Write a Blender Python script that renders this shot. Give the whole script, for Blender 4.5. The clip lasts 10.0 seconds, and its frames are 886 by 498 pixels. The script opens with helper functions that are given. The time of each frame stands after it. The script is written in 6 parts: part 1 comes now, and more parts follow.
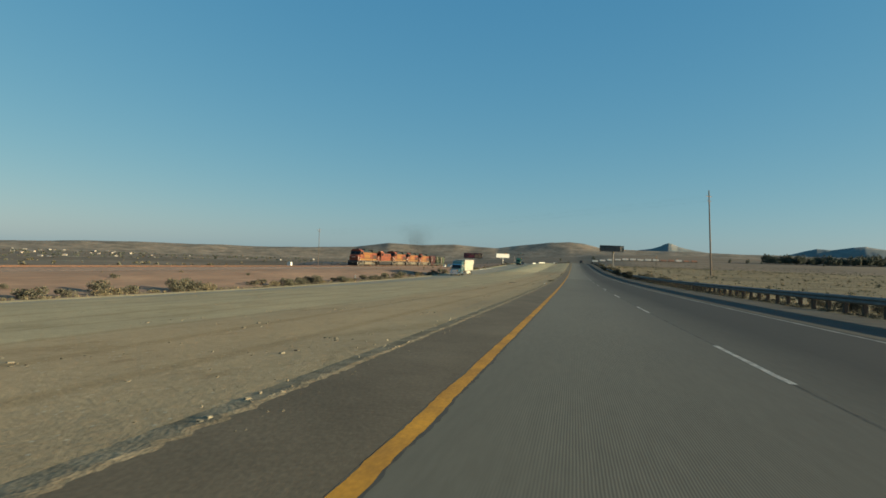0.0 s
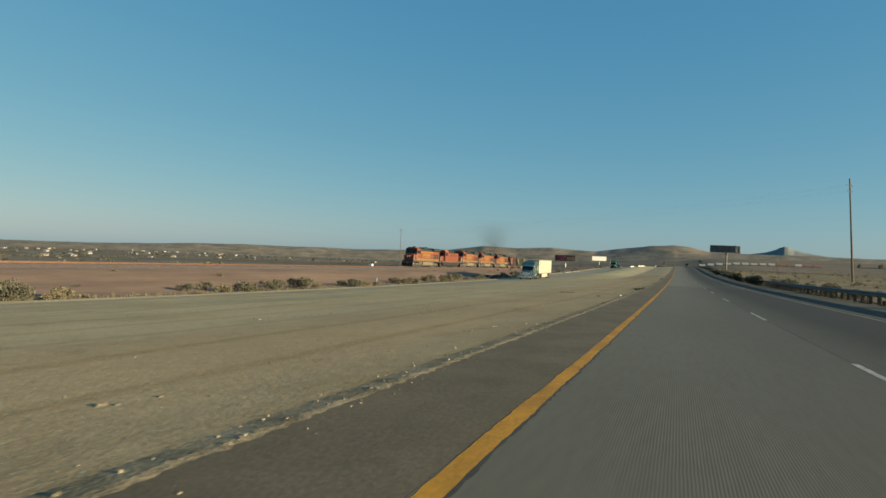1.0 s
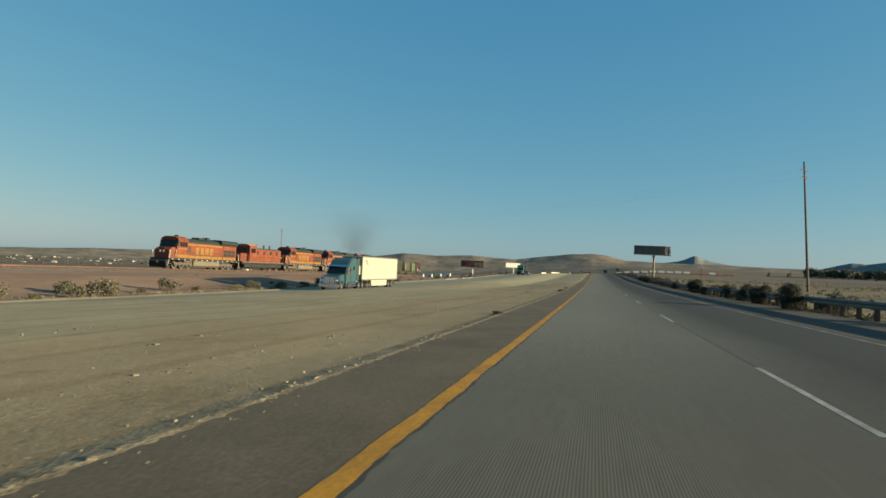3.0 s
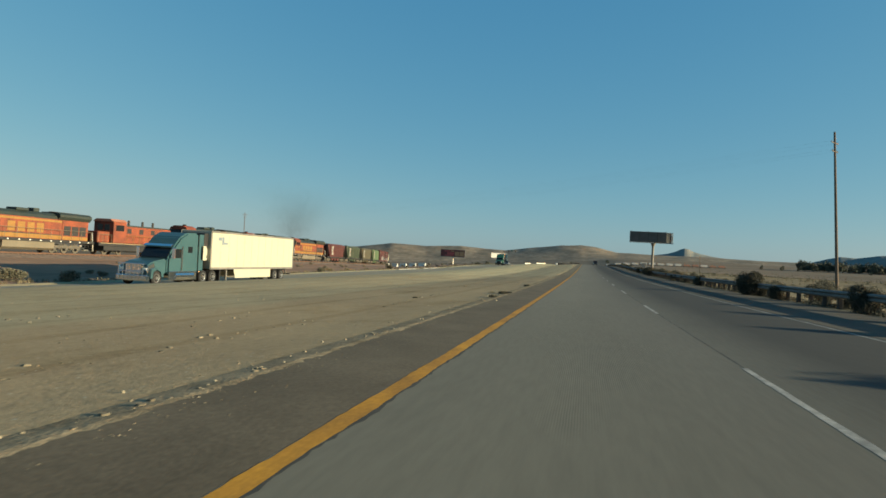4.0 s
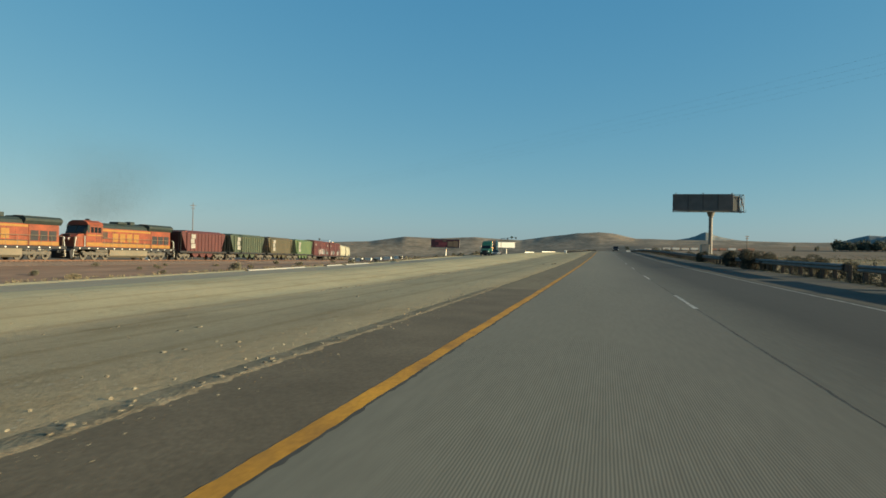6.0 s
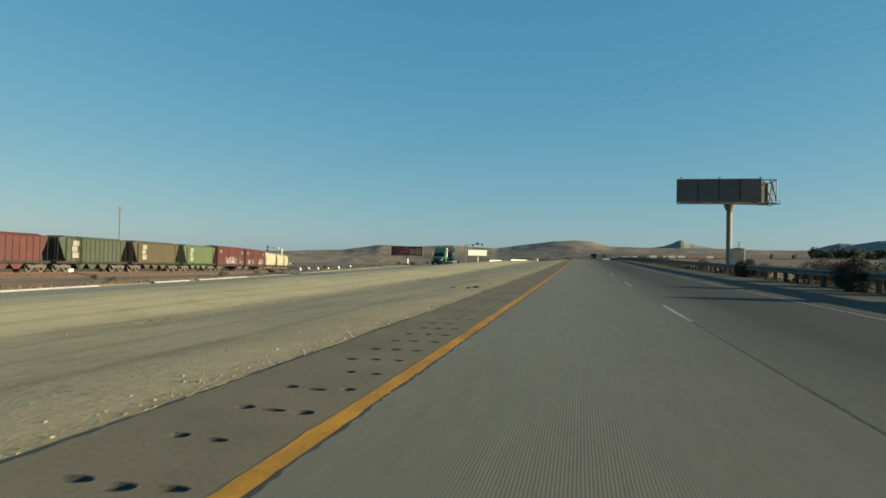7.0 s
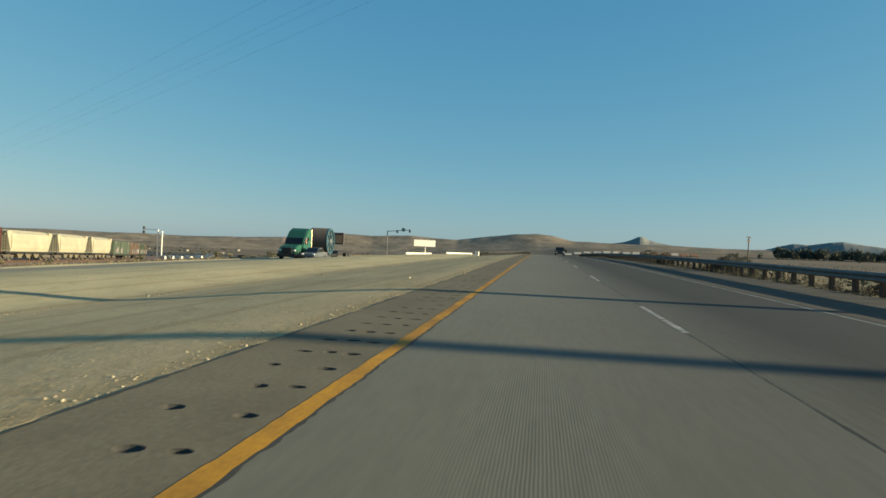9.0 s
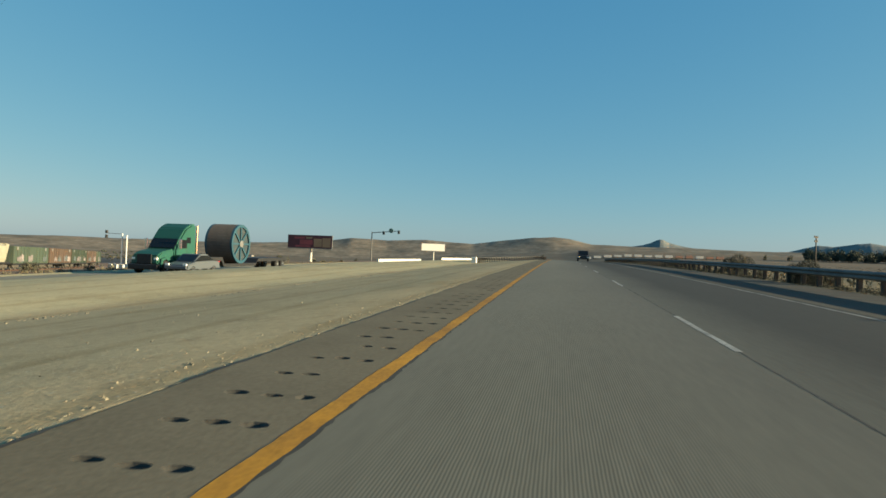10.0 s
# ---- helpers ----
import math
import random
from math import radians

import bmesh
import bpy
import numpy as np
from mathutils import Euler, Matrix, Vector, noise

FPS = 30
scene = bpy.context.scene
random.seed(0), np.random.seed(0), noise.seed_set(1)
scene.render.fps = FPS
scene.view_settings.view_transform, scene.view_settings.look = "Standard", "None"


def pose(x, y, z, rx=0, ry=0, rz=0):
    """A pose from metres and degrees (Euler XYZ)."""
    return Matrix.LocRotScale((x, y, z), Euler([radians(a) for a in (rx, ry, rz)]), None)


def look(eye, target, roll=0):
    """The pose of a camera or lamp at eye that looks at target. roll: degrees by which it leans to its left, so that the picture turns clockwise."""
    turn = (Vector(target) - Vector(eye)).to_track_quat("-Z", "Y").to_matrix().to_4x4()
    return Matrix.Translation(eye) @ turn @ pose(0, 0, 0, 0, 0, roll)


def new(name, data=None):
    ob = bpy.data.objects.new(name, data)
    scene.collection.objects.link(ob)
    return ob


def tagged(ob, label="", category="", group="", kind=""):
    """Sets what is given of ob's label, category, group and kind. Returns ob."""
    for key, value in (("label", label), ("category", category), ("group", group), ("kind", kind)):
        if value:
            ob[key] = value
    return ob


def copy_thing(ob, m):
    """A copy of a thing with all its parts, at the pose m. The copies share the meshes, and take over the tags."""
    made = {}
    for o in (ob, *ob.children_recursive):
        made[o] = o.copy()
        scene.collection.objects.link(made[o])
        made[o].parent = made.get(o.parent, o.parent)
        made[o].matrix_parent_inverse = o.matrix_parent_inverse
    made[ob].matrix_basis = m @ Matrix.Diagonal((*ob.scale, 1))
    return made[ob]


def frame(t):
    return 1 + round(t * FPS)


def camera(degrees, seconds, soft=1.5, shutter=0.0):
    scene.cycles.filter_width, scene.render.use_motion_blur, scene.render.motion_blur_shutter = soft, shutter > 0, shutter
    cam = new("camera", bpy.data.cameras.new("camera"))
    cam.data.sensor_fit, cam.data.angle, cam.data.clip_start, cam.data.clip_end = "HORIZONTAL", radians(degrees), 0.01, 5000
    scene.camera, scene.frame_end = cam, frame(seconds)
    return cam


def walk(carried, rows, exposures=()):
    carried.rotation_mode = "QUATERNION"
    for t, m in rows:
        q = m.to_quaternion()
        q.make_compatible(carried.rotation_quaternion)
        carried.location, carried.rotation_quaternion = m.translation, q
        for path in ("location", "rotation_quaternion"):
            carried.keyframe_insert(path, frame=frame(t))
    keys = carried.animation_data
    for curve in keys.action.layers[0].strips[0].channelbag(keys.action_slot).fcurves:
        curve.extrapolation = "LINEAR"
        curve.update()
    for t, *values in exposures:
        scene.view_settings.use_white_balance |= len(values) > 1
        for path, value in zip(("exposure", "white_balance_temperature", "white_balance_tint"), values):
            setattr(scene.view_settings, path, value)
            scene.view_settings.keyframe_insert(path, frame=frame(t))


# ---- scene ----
# Camera: driven along the inner lane of a desert highway at about 30.6 m/s.
LENS = 68.1
SPEED = 30.625
EYE = 1.14
cam = camera(LENS, 10.0, 1.6, 0.03)


def road_z(y):
    """Height of the carriageway: a long sag, a gentle rise and a crest."""
    def rise(v):
        u = (v - 150.0) / 150.0
        return 150.0 * (-0.0027 * u + 0.0183 * u * u / 2 - 0.00195 * u ** 3 / 3)
    if y < -60:
        return rise(-60.0) + 0.02 * (-60.0 - y) * max(0.0, 1 - (-60.0 - y) / 600.0)
    if y <= 310:
        return rise(y)
    s = 0.0142
    if y <= 430:
        return rise(310.0) + s * (y - 310) - 0.5 * s * (y - 310) ** 2 / 120
    top = rise(310.0) + 0.5 * s * 120
    d = min(y, 600.0) - 430
    return top - 0.00004 * d * d


def rail_drop(s):
    u = max(0.0, (s - 200.0) / 300.0)
    return -0.6 + 0.007 * min(250.0, max(0.0, 195.0 - s)) - 4.4 * u ** 1.5


# seconds, sideways, yaw, pitch, roll
ROWS = [
    (0.0, -0.16, 11.30, 0.66, -2.12),
    (0.5, -0.14, 18.75, 1.62, -1.47),
    (1.0, -0.11, 19.78, 0.62, -2.35),
    (1.5, -0.08, 18.72, 0.68, -1.90),
    (2.0, -0.06, 15.63, 1.26, -2.58),
    (2.5, -0.03, 13.97, 1.64, -2.48),
    (4.0, 0.34, 12.32, 0.81, -3.07),
    (4.5, 0.44, 14.61, -0.13, -2.67),
    (5.0, 0.50, 14.84, -0.11, -1.96),
    (5.5, 0.52, 14.54, -0.21, -1.54),
    (7.0, 0.36, 11.88, 0.87, -1.08),
    (7.5, 0.31, 10.98, 0.51, -1.44),
    (8.0, 0.29, 9.74, 0.71, -1.56),
    (8.5, 0.27, 9.13, 0.42, -1.84),
    (9.0, 0.26, 8.53, 0.18, -2.52),
    (9.5, 0.24, 8.11, -0.16, -2.57),
    (10.0, 0.23, 10.07, 0.49, -2.16),
]
walk(cam, [(t, pose(x, SPEED * t, road_z(SPEED * t) + EYE, 90 + p, r, w)) for t, x, w, p, r in ROWS],
     [(0.0, 1.0), (2.5, 1.03), (5.0, 1.06), (7.5, 1.10), (9.0, 1.14), (10.0, 1.16)])

# Light: a low sun square to the road on its field side, and a clear sky.
SUN_EL, SUN_AZ = 11.0, 90.5
world = bpy.data.worlds.new("sky")
scene.world = world
world.use_nodes = True
wn = world.node_tree.nodes
sky = wn.new("ShaderNodeTexSky")
sky.sky_type = "NISHITA"
sky.sun_disc = False
sky.sun_elevation = radians(SUN_EL)
sky.sun_rotation = radians(SUN_AZ)
sky.altitude = 800
sky.air_density, sky.dust_density, sky.ozone_density = 1.0, 0.9, 2.0
wn["Background"].inputs["Strength"].default_value = 0.062
split, join = wn.new("ShaderNodeSeparateColor"), wn.new("ShaderNodeCombineColor")
wl = world.node_tree.links
wl.new(sky.outputs["Color"], split.inputs["Color"])
# clear dry air: a deeper blue overhead and a less glaring horizon than the plain model gives,
# while extra warm glow is added on the sun's side to fill the shadows
for channel, power, gain, edge, glow in (("Red", 0.96, 0.68, 6.5, 4.0), ("Green", 0.54, 1.62, 9.0, 2.2), ("Blue", 0.30, 2.58, 22.0, 1.0)):
    pw, mu, over, top, add = (wn.new("ShaderNodeMath") for _ in range(5))
    pw.operation, mu.operation, over.operation, top.operation, add.operation = "POWER", "MULTIPLY", "SUBTRACT", "MAXIMUM", "MULTIPLY_ADD"
    pw.inputs[1].default_value, mu.inputs[1].default_value = power, gain
    over.inputs[1].default_value, top.inputs[1].default_value, add.inputs[1].default_value = edge, 0.0, glow
    wl.new(split.outputs[channel], pw.inputs[0])
    wl.new(pw.outputs[0], mu.inputs[0])
    wl.new(split.outputs[channel], over.inputs[0])
    wl.new(over.outputs[0], top.inputs[0])
    wl.new(top.outputs[0], add.inputs[0])
    wl.new(mu.outputs[0], add.inputs[2])
    wl.new(add.outputs[0], join.inputs[channel])
wl.new(join.outputs["Color"], wn["Background"].inputs["Color"])
sun = new("sun", bpy.data.lights.new("sun", "SUN"))
sun.data.energy = 5.0
sun.data.angle = radians(0.53)
sun.data.color = (1.0, 0.895, 0.60)
sun.matrix_world = look((math.cos(radians(SUN_EL)) * math.sin(radians(SUN_AZ)), math.cos(radians(SUN_EL)) * math.cos(radians(SUN_AZ)), math.sin(radians(SUN_EL))), (0, 0, 0))


# ---- helpers for meshes ----
def link_mesh(name, bm, mat=None, parent=None, label="", smooth=False):
    me = bpy.data.meshes.new(name)
    bm.to_mesh(me)
    bm.free()
    if mat:
        me.materials.append(mat)
    if smooth:
        for p in me.polygons:
            p.use_smooth = True
    ob = new(name, me)
    if parent:
        ob.parent = parent
    if label:
        ob["label"] = label
    return ob


def part(name, bm, mat, parent, label="", smooth=False):
    return link_mesh(name, bm, mat, parent, label, smooth)


def thing(name, label, category, group="", kind=""):
    return tagged(new(name), label, category, group, kind)


def box(bm, lo, hi, bevel=0.0):
    m = Matrix.Translation([(a + b) / 2 for a, b in zip(lo, hi)]) @ Matrix.Diagonal([abs(b - a) for a, b in zip(lo, hi)] + [1])
    made = bmesh.ops.create_cube(bm, size=1.0, matrix=m)["verts"]
    if bevel:
        edges = list({e for v in made for e in v.link_edges})
        bmesh.ops.bevel(bm, geom=edges, offset=bevel, segments=1, affect="EDGES", profile=0.5)
    return bm


def rod(bm, a, b, r0, r1=None, seg=8):
    a, b = Vector(a), Vector(b)
    r1 = r0 if r1 is None else r1
    m = Matrix.Translation((a + b) / 2) @ (b - a).to_track_quat("Z", "Y").to_matrix().to_4x4()
    bmesh.ops.create_cone(bm, cap_ends=True, segments=seg, radius1=r0, radius2=r1, depth=(b - a).length, matrix=m)
    return bm


def extrude(bm, outline, axis, lo, hi):
    """A prism: outline is a list of (a, b) in the plane across the axis 'x' or 'y'."""
    def at(p, c):
        return (c, p[0], p[1]) if axis == "x" else (p[0], c, p[1])
    f0 = [bm.verts.new(at(p, lo)) for p in outline]
    f1 = [bm.verts.new(at(p, hi)) for p in outline]
    n = len(outline)
    bm.faces.new(f0)
    bm.faces.new(f1[::-1])
    for i in range(n):
        bm.faces.new((f0[i], f1[i], f1[(i + 1) % n], f0[(i + 1) % n]))
    bmesh.ops.recalc_face_normals(bm, faces=bm.faces)
    return bm


def fresh():
    return bmesh.new()


# ---- materials ----
def surface(name, color, rough=0.8, metal=0.0, var=0.15, scale=3.0, fine=40.0, bump=0.0, tint=None, spec=0.4, island=False, stretch=None):
    """A procedural surface: a base colour varied by coarse patches and fine grain, with relief."""
    m = bpy.data.materials.new(name)
    m.use_nodes = True
    n, l = m.node_tree.nodes, m.node_tree.links
    b = n["Principled BSDF"]
    b.inputs["Roughness"].default_value = rough
    b.inputs["Metallic"].default_value = metal
    b.inputs["Specular IOR Level"].default_value = spec
    co = n.new("ShaderNodeTexCoord")
    src = co.outputs["Object"]
    if stretch:
        mp = n.new("ShaderNodeMapping")
        mp.inputs["Scale"].default_value = stretch
        l.new(src, mp.inputs["Vector"])
        src = mp.outputs["Vector"]
    t1, t2 = n.new("ShaderNodeTexNoise"), n.new("ShaderNodeTexNoise")
    for t, s, dt in ((t1, scale, 5), (t2, fine, 3)):
        t.inputs["Scale"].default_value = s
        t.inputs["Detail"].default_value = dt
        t.inputs["Roughness"].default_value = 0.6
        l.new(src, t.inputs["Vector"])
    mix = n.new("ShaderNodeMix")
    mix.data_type = "RGBA"
    dark = [c * (1 - var) for c in color] if tint is None else list(tint)
    lite = [min(1, c * (1 + var)) for c in color]
    mix.inputs["A"].default_value = (*dark, 1)
    mix.inputs["B"].default_value = (*lite, 1)
    r = n.new("ShaderNodeMapRange")
    r.inputs["From Min"].default_value, r.inputs["From Max"].default_value = 0.3, 0.7
    l.new(t1.outputs["Fac"], r.inputs["Value"])
    l.new(r.outputs["Result"], mix.inputs["Factor"])
    mul = n.new("ShaderNodeMix")
    mul.data_type, mul.blend_type = "RGBA", "MULTIPLY"
    mul.inputs["Factor"].default_value = 1.0
    r2 = n.new("ShaderNodeMapRange")
    r2.inputs["From Min"].default_value, r2.inputs["From Max"].default_value = 0.25, 0.75
    r2.inputs["To Min"].default_value, r2.inputs["To Max"].default_value = 1 - var, 1 + var
    l.new(t2.outputs["Fac"], r2.inputs["Value"])
    l.new(mix.outputs["Result"], mul.inputs["A"])
    l.new(r2.outputs["Result"], mul.inputs["B"])
    out = mul.outputs["Result"]
    if island:
        geo = n.new("ShaderNodeNewGeometry")
        hs = n.new("ShaderNodeHueSaturation")
        r3 = n.new("ShaderNodeMapRange")
        r3.inputs["To Min"].default_value, r3.inputs["To Max"].default_value = 0.6, 1.4
        l.new(geo.outputs["Random Per Island"], r3.inputs["Value"])
        l.new(r3.outputs["Result"], hs.inputs["Value"])
        l.new(out, hs.inputs["Color"])
        out = hs.outputs["Color"]
    l.new(out, b.inputs["Base Color"])
    if bump:
        bp = n.new("ShaderNodeBump")
        bp.inputs["Strength"].default_value = bump
        bp.inputs["Distance"].default_value = 0.05
        l.new(t2.outputs["Fac"], bp.inputs["Height"])
        l.new(bp.outputs["Normal"], b.inputs["Normal"])
    return m


def dirt():
    """Pale sand; a greyer packed soil beside the road with a ragged border; scuffs, grit and pale pebbles."""
    m = surface("desert_dirt", (0.472, 0.393, 0.23), 0.95, 0, 0.10, 0.30, 7.0, 0.0, tint=(0.412, 0.340, 0.20), stretch=(1, 0.6, 1), spec=0.08)
    n, l = m.node_tree.nodes, m.node_tree.links
    b = n["Principled BSDF"]
    co, sp = n.new("ShaderNodeTexCoord"), n.new("ShaderNodeSeparateXYZ")
    l.new(co.outputs["Object"], sp.inputs["Vector"])

    def tex(scale, detail, rough, stretch=None):
        t = n.new("ShaderNodeTexNoise")
        t.inputs["Scale"].default_value, t.inputs["Detail"].default_value, t.inputs["Roughness"].default_value = scale, detail, rough
        src = co.outputs["Object"]
        if stretch:
            mp = n.new("ShaderNodeMapping")
            mp.inputs["Scale"].default_value = stretch
            l.new(src, mp.inputs["Vector"])
            src = mp.outputs["Vector"]
        l.new(src, t.inputs["Vector"])
        return t.outputs["Fac"]

    def span(src, a, c, lo=0.0, hi=1.0):
        r = n.new("ShaderNodeMapRange")
        r.inputs["From Min"].default_value, r.inputs["From Max"].default_value = a, c
        r.inputs["To Min"].default_value, r.inputs["To Max"].default_value = lo, hi
        l.new(src, r.inputs["Value"])
        return r.outputs["Result"]

    def madd(a, k, c):
        t = n.new("ShaderNodeMath")
        t.operation = "MULTIPLY_ADD"
        t.inputs[1].default_value = k
        l.new(a, t.inputs[0])
        l.new(c, t.inputs[2])
        return t.outputs[0]

    def times(old, fac, col):
        t = n.new("ShaderNodeMix")
        t.data_type, t.blend_type = "RGBA", "MULTIPLY"
        t.inputs["B"].default_value = (*col, 1)
        l.new(fac, t.inputs["Factor"])
        l.new(old, t.inputs["A"])
        return t.outputs["Result"]

    out = b.inputs["Base Color"].links[0].from_socket
    # packed soil: narrow beside the newer shoulder, wide before it
    wide = span(sp.outputs["Y"], 140.0, 190.0, 2.2, 4.9)
    place = madd(tex(0.22, 6, 0.65, (1, 0.35, 1)), 3.0, sp.outputs["X"])
    add = n.new("ShaderNodeMath")
    l.new(place, add.inputs[0])
    l.new(wide, add.inputs[1])
    out = times(out, span(add.outputs[0], -5.3, -4.3), (0.96, 0.88, 0.85))
    # darker gravelly soil along the older stretch
    out = times(out, span(sp.outputs["Y"], 206.0, 184.0), (0.83, 0.79, 0.78))
    out = times(out, span(tex(0.35, 5, 0.7, (1, 0.55, 1)), 0.55, 0.68), (0.84, 0.82, 0.77))
    out = times(out, span(tex(1.6, 6, 0.75, (1, 0.5, 1)), 0.56, 0.72), (0.76, 0.73, 0.69))
    # wheel ruts along the median
    rut = n.new("ShaderNodeTexWave")
    rut.wave_type, rut.bands_direction = "BANDS", "X"
    rut.inputs["Scale"].default_value, rut.inputs["Distortion"].default_value = 0.16, 3.5
    rut.inputs["Detail"].default_value, rut.inputs["Detail Scale"].default_value = 4.0, 0.4
    mp = n.new("ShaderNodeMapping")
    mp.inputs["Scale"].default_value = (1, 0.035, 1)
    l.new(co.outputs["Object"], mp.inputs["Vector"])
    l.new(mp.outputs["Vector"], rut.inputs["Vector"])
    out = times(out, span(rut.outputs["Fac"], 0.88, 1.0), (0.86, 0.84, 0.80))
    grit = tex(28.0, 4, 0.8)
    out = times(out, span(grit, 0.52, 0.68), (0.72, 0.70, 0.66))
    peb = n.new("ShaderNodeTexVoronoi")
    peb.inputs["Scale"].default_value = 7.0
    l.new(co.outputs["Object"], peb.inputs["Vector"])
    lift = n.new("ShaderNodeMix")
    lift.data_type = "RGBA"
    lift.inputs["B"].default_value = (0.55, 0.50, 0.38, 1)
    l.new(span(peb.outputs["Distance"], 0.13, 0.08, 0.0, 0.7), lift.inputs["Factor"])
    l.new(out, lift.inputs["A"])
    l.new(lift.outputs["Result"], b.inputs["Base Color"])
    bp = n.new("ShaderNodeBump")
    bp.inputs["Strength"].default_value, bp.inputs["Distance"].default_value = 0.45, 0.04
    l.new(tex(6.0, 6, 0.75), bp.inputs["Height"])
    l.new(bp.outputs["Normal"], b.inputs["Normal"])
    return m


M_DIRT = dirt()
M_VERGE = surface("gravelly_verge_soil", (0.265, 0.205, 0.125), 0.95, 0, 0.25, 2.2, 26.0, 0.3, tint=(0.15, 0.116, 0.072), spec=0.08)
M_BANK = surface("brown_earth", (0.27, 0.175, 0.115), 0.95, 0, 0.15, 0.3, 2.0, 0.4, tint=(0.20, 0.13, 0.09), stretch=(1, 0.2, 1), spec=0.08)
M_PLAIN = surface("scrub_plain", (0.18, 0.138, 0.096), 0.95, 0, 0.25, 0.010, 0.15, 0.0, tint=(0.10, 0.082, 0.06), stretch=(0.5, 1.6, 1), spec=0.08)
M_VALLEY = surface("dark_valley_ground", (0.085, 0.083, 0.08), 0.9, 0, 0.25, 0.02, 0.2, 0.0, spec=0.08)
M_FIELD = surface("dry_field", (0.20, 0.155, 0.088), 0.95, 0, 0.28, 0.06, 0.9, 0.4, tint=(0.10, 0.085, 0.055), spec=0.08)
M_LANE2 = surface("grey_asphalt", (0.28, 0.245, 0.175), 0.9, 0, 0.10, 0.3, 14.0, 0.2, stretch=(1, 0.12, 1), spec=0.08)
M_SHLD = surface("brown_asphalt", (0.110, 0.088, 0.058), 0.92, 0, 0.2, 0.9, 26.0, 0.06, stretch=(1, 0.7, 1), spec=0.2)
M_SHLD2 = surface("dark_asphalt", (0.068, 0.058, 0.043), 0.92, 0, 0.25, 0.35, 20.0, 0.08, stretch=(1, 0.3, 1), spec=0.2)
M_SHLD3 = surface("grey_shoulder_asphalt", (0.16, 0.135, 0.092), 0.92, 0, 0.14, 0.8, 24.0, 0.05, stretch=(1, 0.7, 1), spec=0.08)
M_YEL = surface("yellow_line_paint", (0.44, 0.208, 0.018), 0.75, 0, 0.2, 2.2, 30.0, 0.03, tint=(0.27, 0.130, 0.022), stretch=(1, 0.5, 1), spec=0.2)
M_WHT = surface("white_line_paint", (0.32, 0.305, 0.265), 0.75, 0, 0.25, 2.5, 30.0, 0.03, tint=(0.15, 0.148, 0.135), spec=0.2)
M_EDGE = surface("worn_edge_paint", (0.22, 0.21, 0.185), 0.75, 0, 0.3, 1.4, 30.0, 0.03, tint=(0.105, 0.102, 0.092), spec=0.2)
M_HILL = surface("hill_scrub", (0.205, 0.165, 0.12), 0.95, 0, 0.32, 0.016, 0.06, 0.0, tint=(0.115, 0.102, 0.08), spec=0.08)
M_FAR = surface("far_rock", (0.185, 0.195, 0.18), 0.95, 0, 0.15, 0.004, 0.03, spec=0.08)


def grooved():
    """Pale concrete with fine lengthwise grooves, worn smooth in patches."""
    m = surface("grooved_concrete", (0.145, 0.134, 0.10), 0.85, 0, 0.09, 0.35, 14.0, 0.0, stretch=(1, 0.12, 1), spec=0.25)
    n, l = m.node_tree.nodes, m.node_tree.links
    b = n["Principled BSDF"]
    co = n.new("ShaderNodeTexCoord")
    wv = n.new("ShaderNodeTexWave")
    wv.wave_type, wv.bands_direction, wv.wave_profile = "BANDS", "X", "SIN"
    wv.inputs["Scale"].default_value = 15.0
    wv.inputs["Distortion"].default_value = 1.2
    wv.inputs["Detail Scale"].default_value = 0.3
    l.new(co.outputs["Object"], wv.inputs["Vector"])
    wear = n.new("ShaderNodeTexNoise")
    wear.inputs["Scale"].default_value = 0.13
    wear.inputs["Detail"].default_value = 3
    l.new(co.outputs["Object"], wear.inputs["Vector"])
    amt = n.new("ShaderNodeMapRange")
    amt.inputs["From Min"].default_value, amt.inputs["From Max"].default_value = 0.36, 0.48
    amt.inputs["To Min"].default_value, amt.inputs["To Max"].default_value = 0.0, 0.85
    # the grooves survive best between the wheel paths
    sp, dist, keep = n.new("ShaderNodeSeparateXYZ"), n.new("ShaderNodeMath"), n.new("ShaderNodeMath")
    l.new(co.outputs["Object"], sp.inputs["Vector"])
    dist.operation = "SUBTRACT"
    dist.inputs[1].default_value = 0.25
    l.new(sp.outputs["X"], dist.inputs[0])
    far = n.new("ShaderNodeMath")
    far.operation = "ABSOLUTE"
    l.new(dist.outputs[0], far.inputs[0])
    keep.operation = "MULTIPLY_ADD"
    keep.inputs[1].default_value = -0.17
    l.new(far.outputs[0], keep.inputs[0])
    l.new(wear.outputs["Fac"], keep.inputs[2])
    l.new(keep.outputs[0], amt.inputs["Value"])
    old = b.inputs["Base Color"].links[0].from_socket
    dk = n.new("ShaderNodeMix")
    dk.data_type, dk.blend_type, dk.clamp_factor = "RGBA", "MULTIPLY", True
    l.new(amt.outputs["Result"], dk.inputs["Factor"])
    l.new(old, dk.inputs["A"])
    lvl = n.new("ShaderNodeMapRange")
    lvl.inputs["To Min"].default_value, lvl.inputs["To Max"].default_value = 0.62, 1.31
    l.new(wv.outputs["Fac"], lvl.inputs["Value"])
    l.new(lvl.outputs["Result"], dk.inputs["B"])
    l.new(dk.outputs["Result"], b.inputs["Base Color"])
    return older(m)


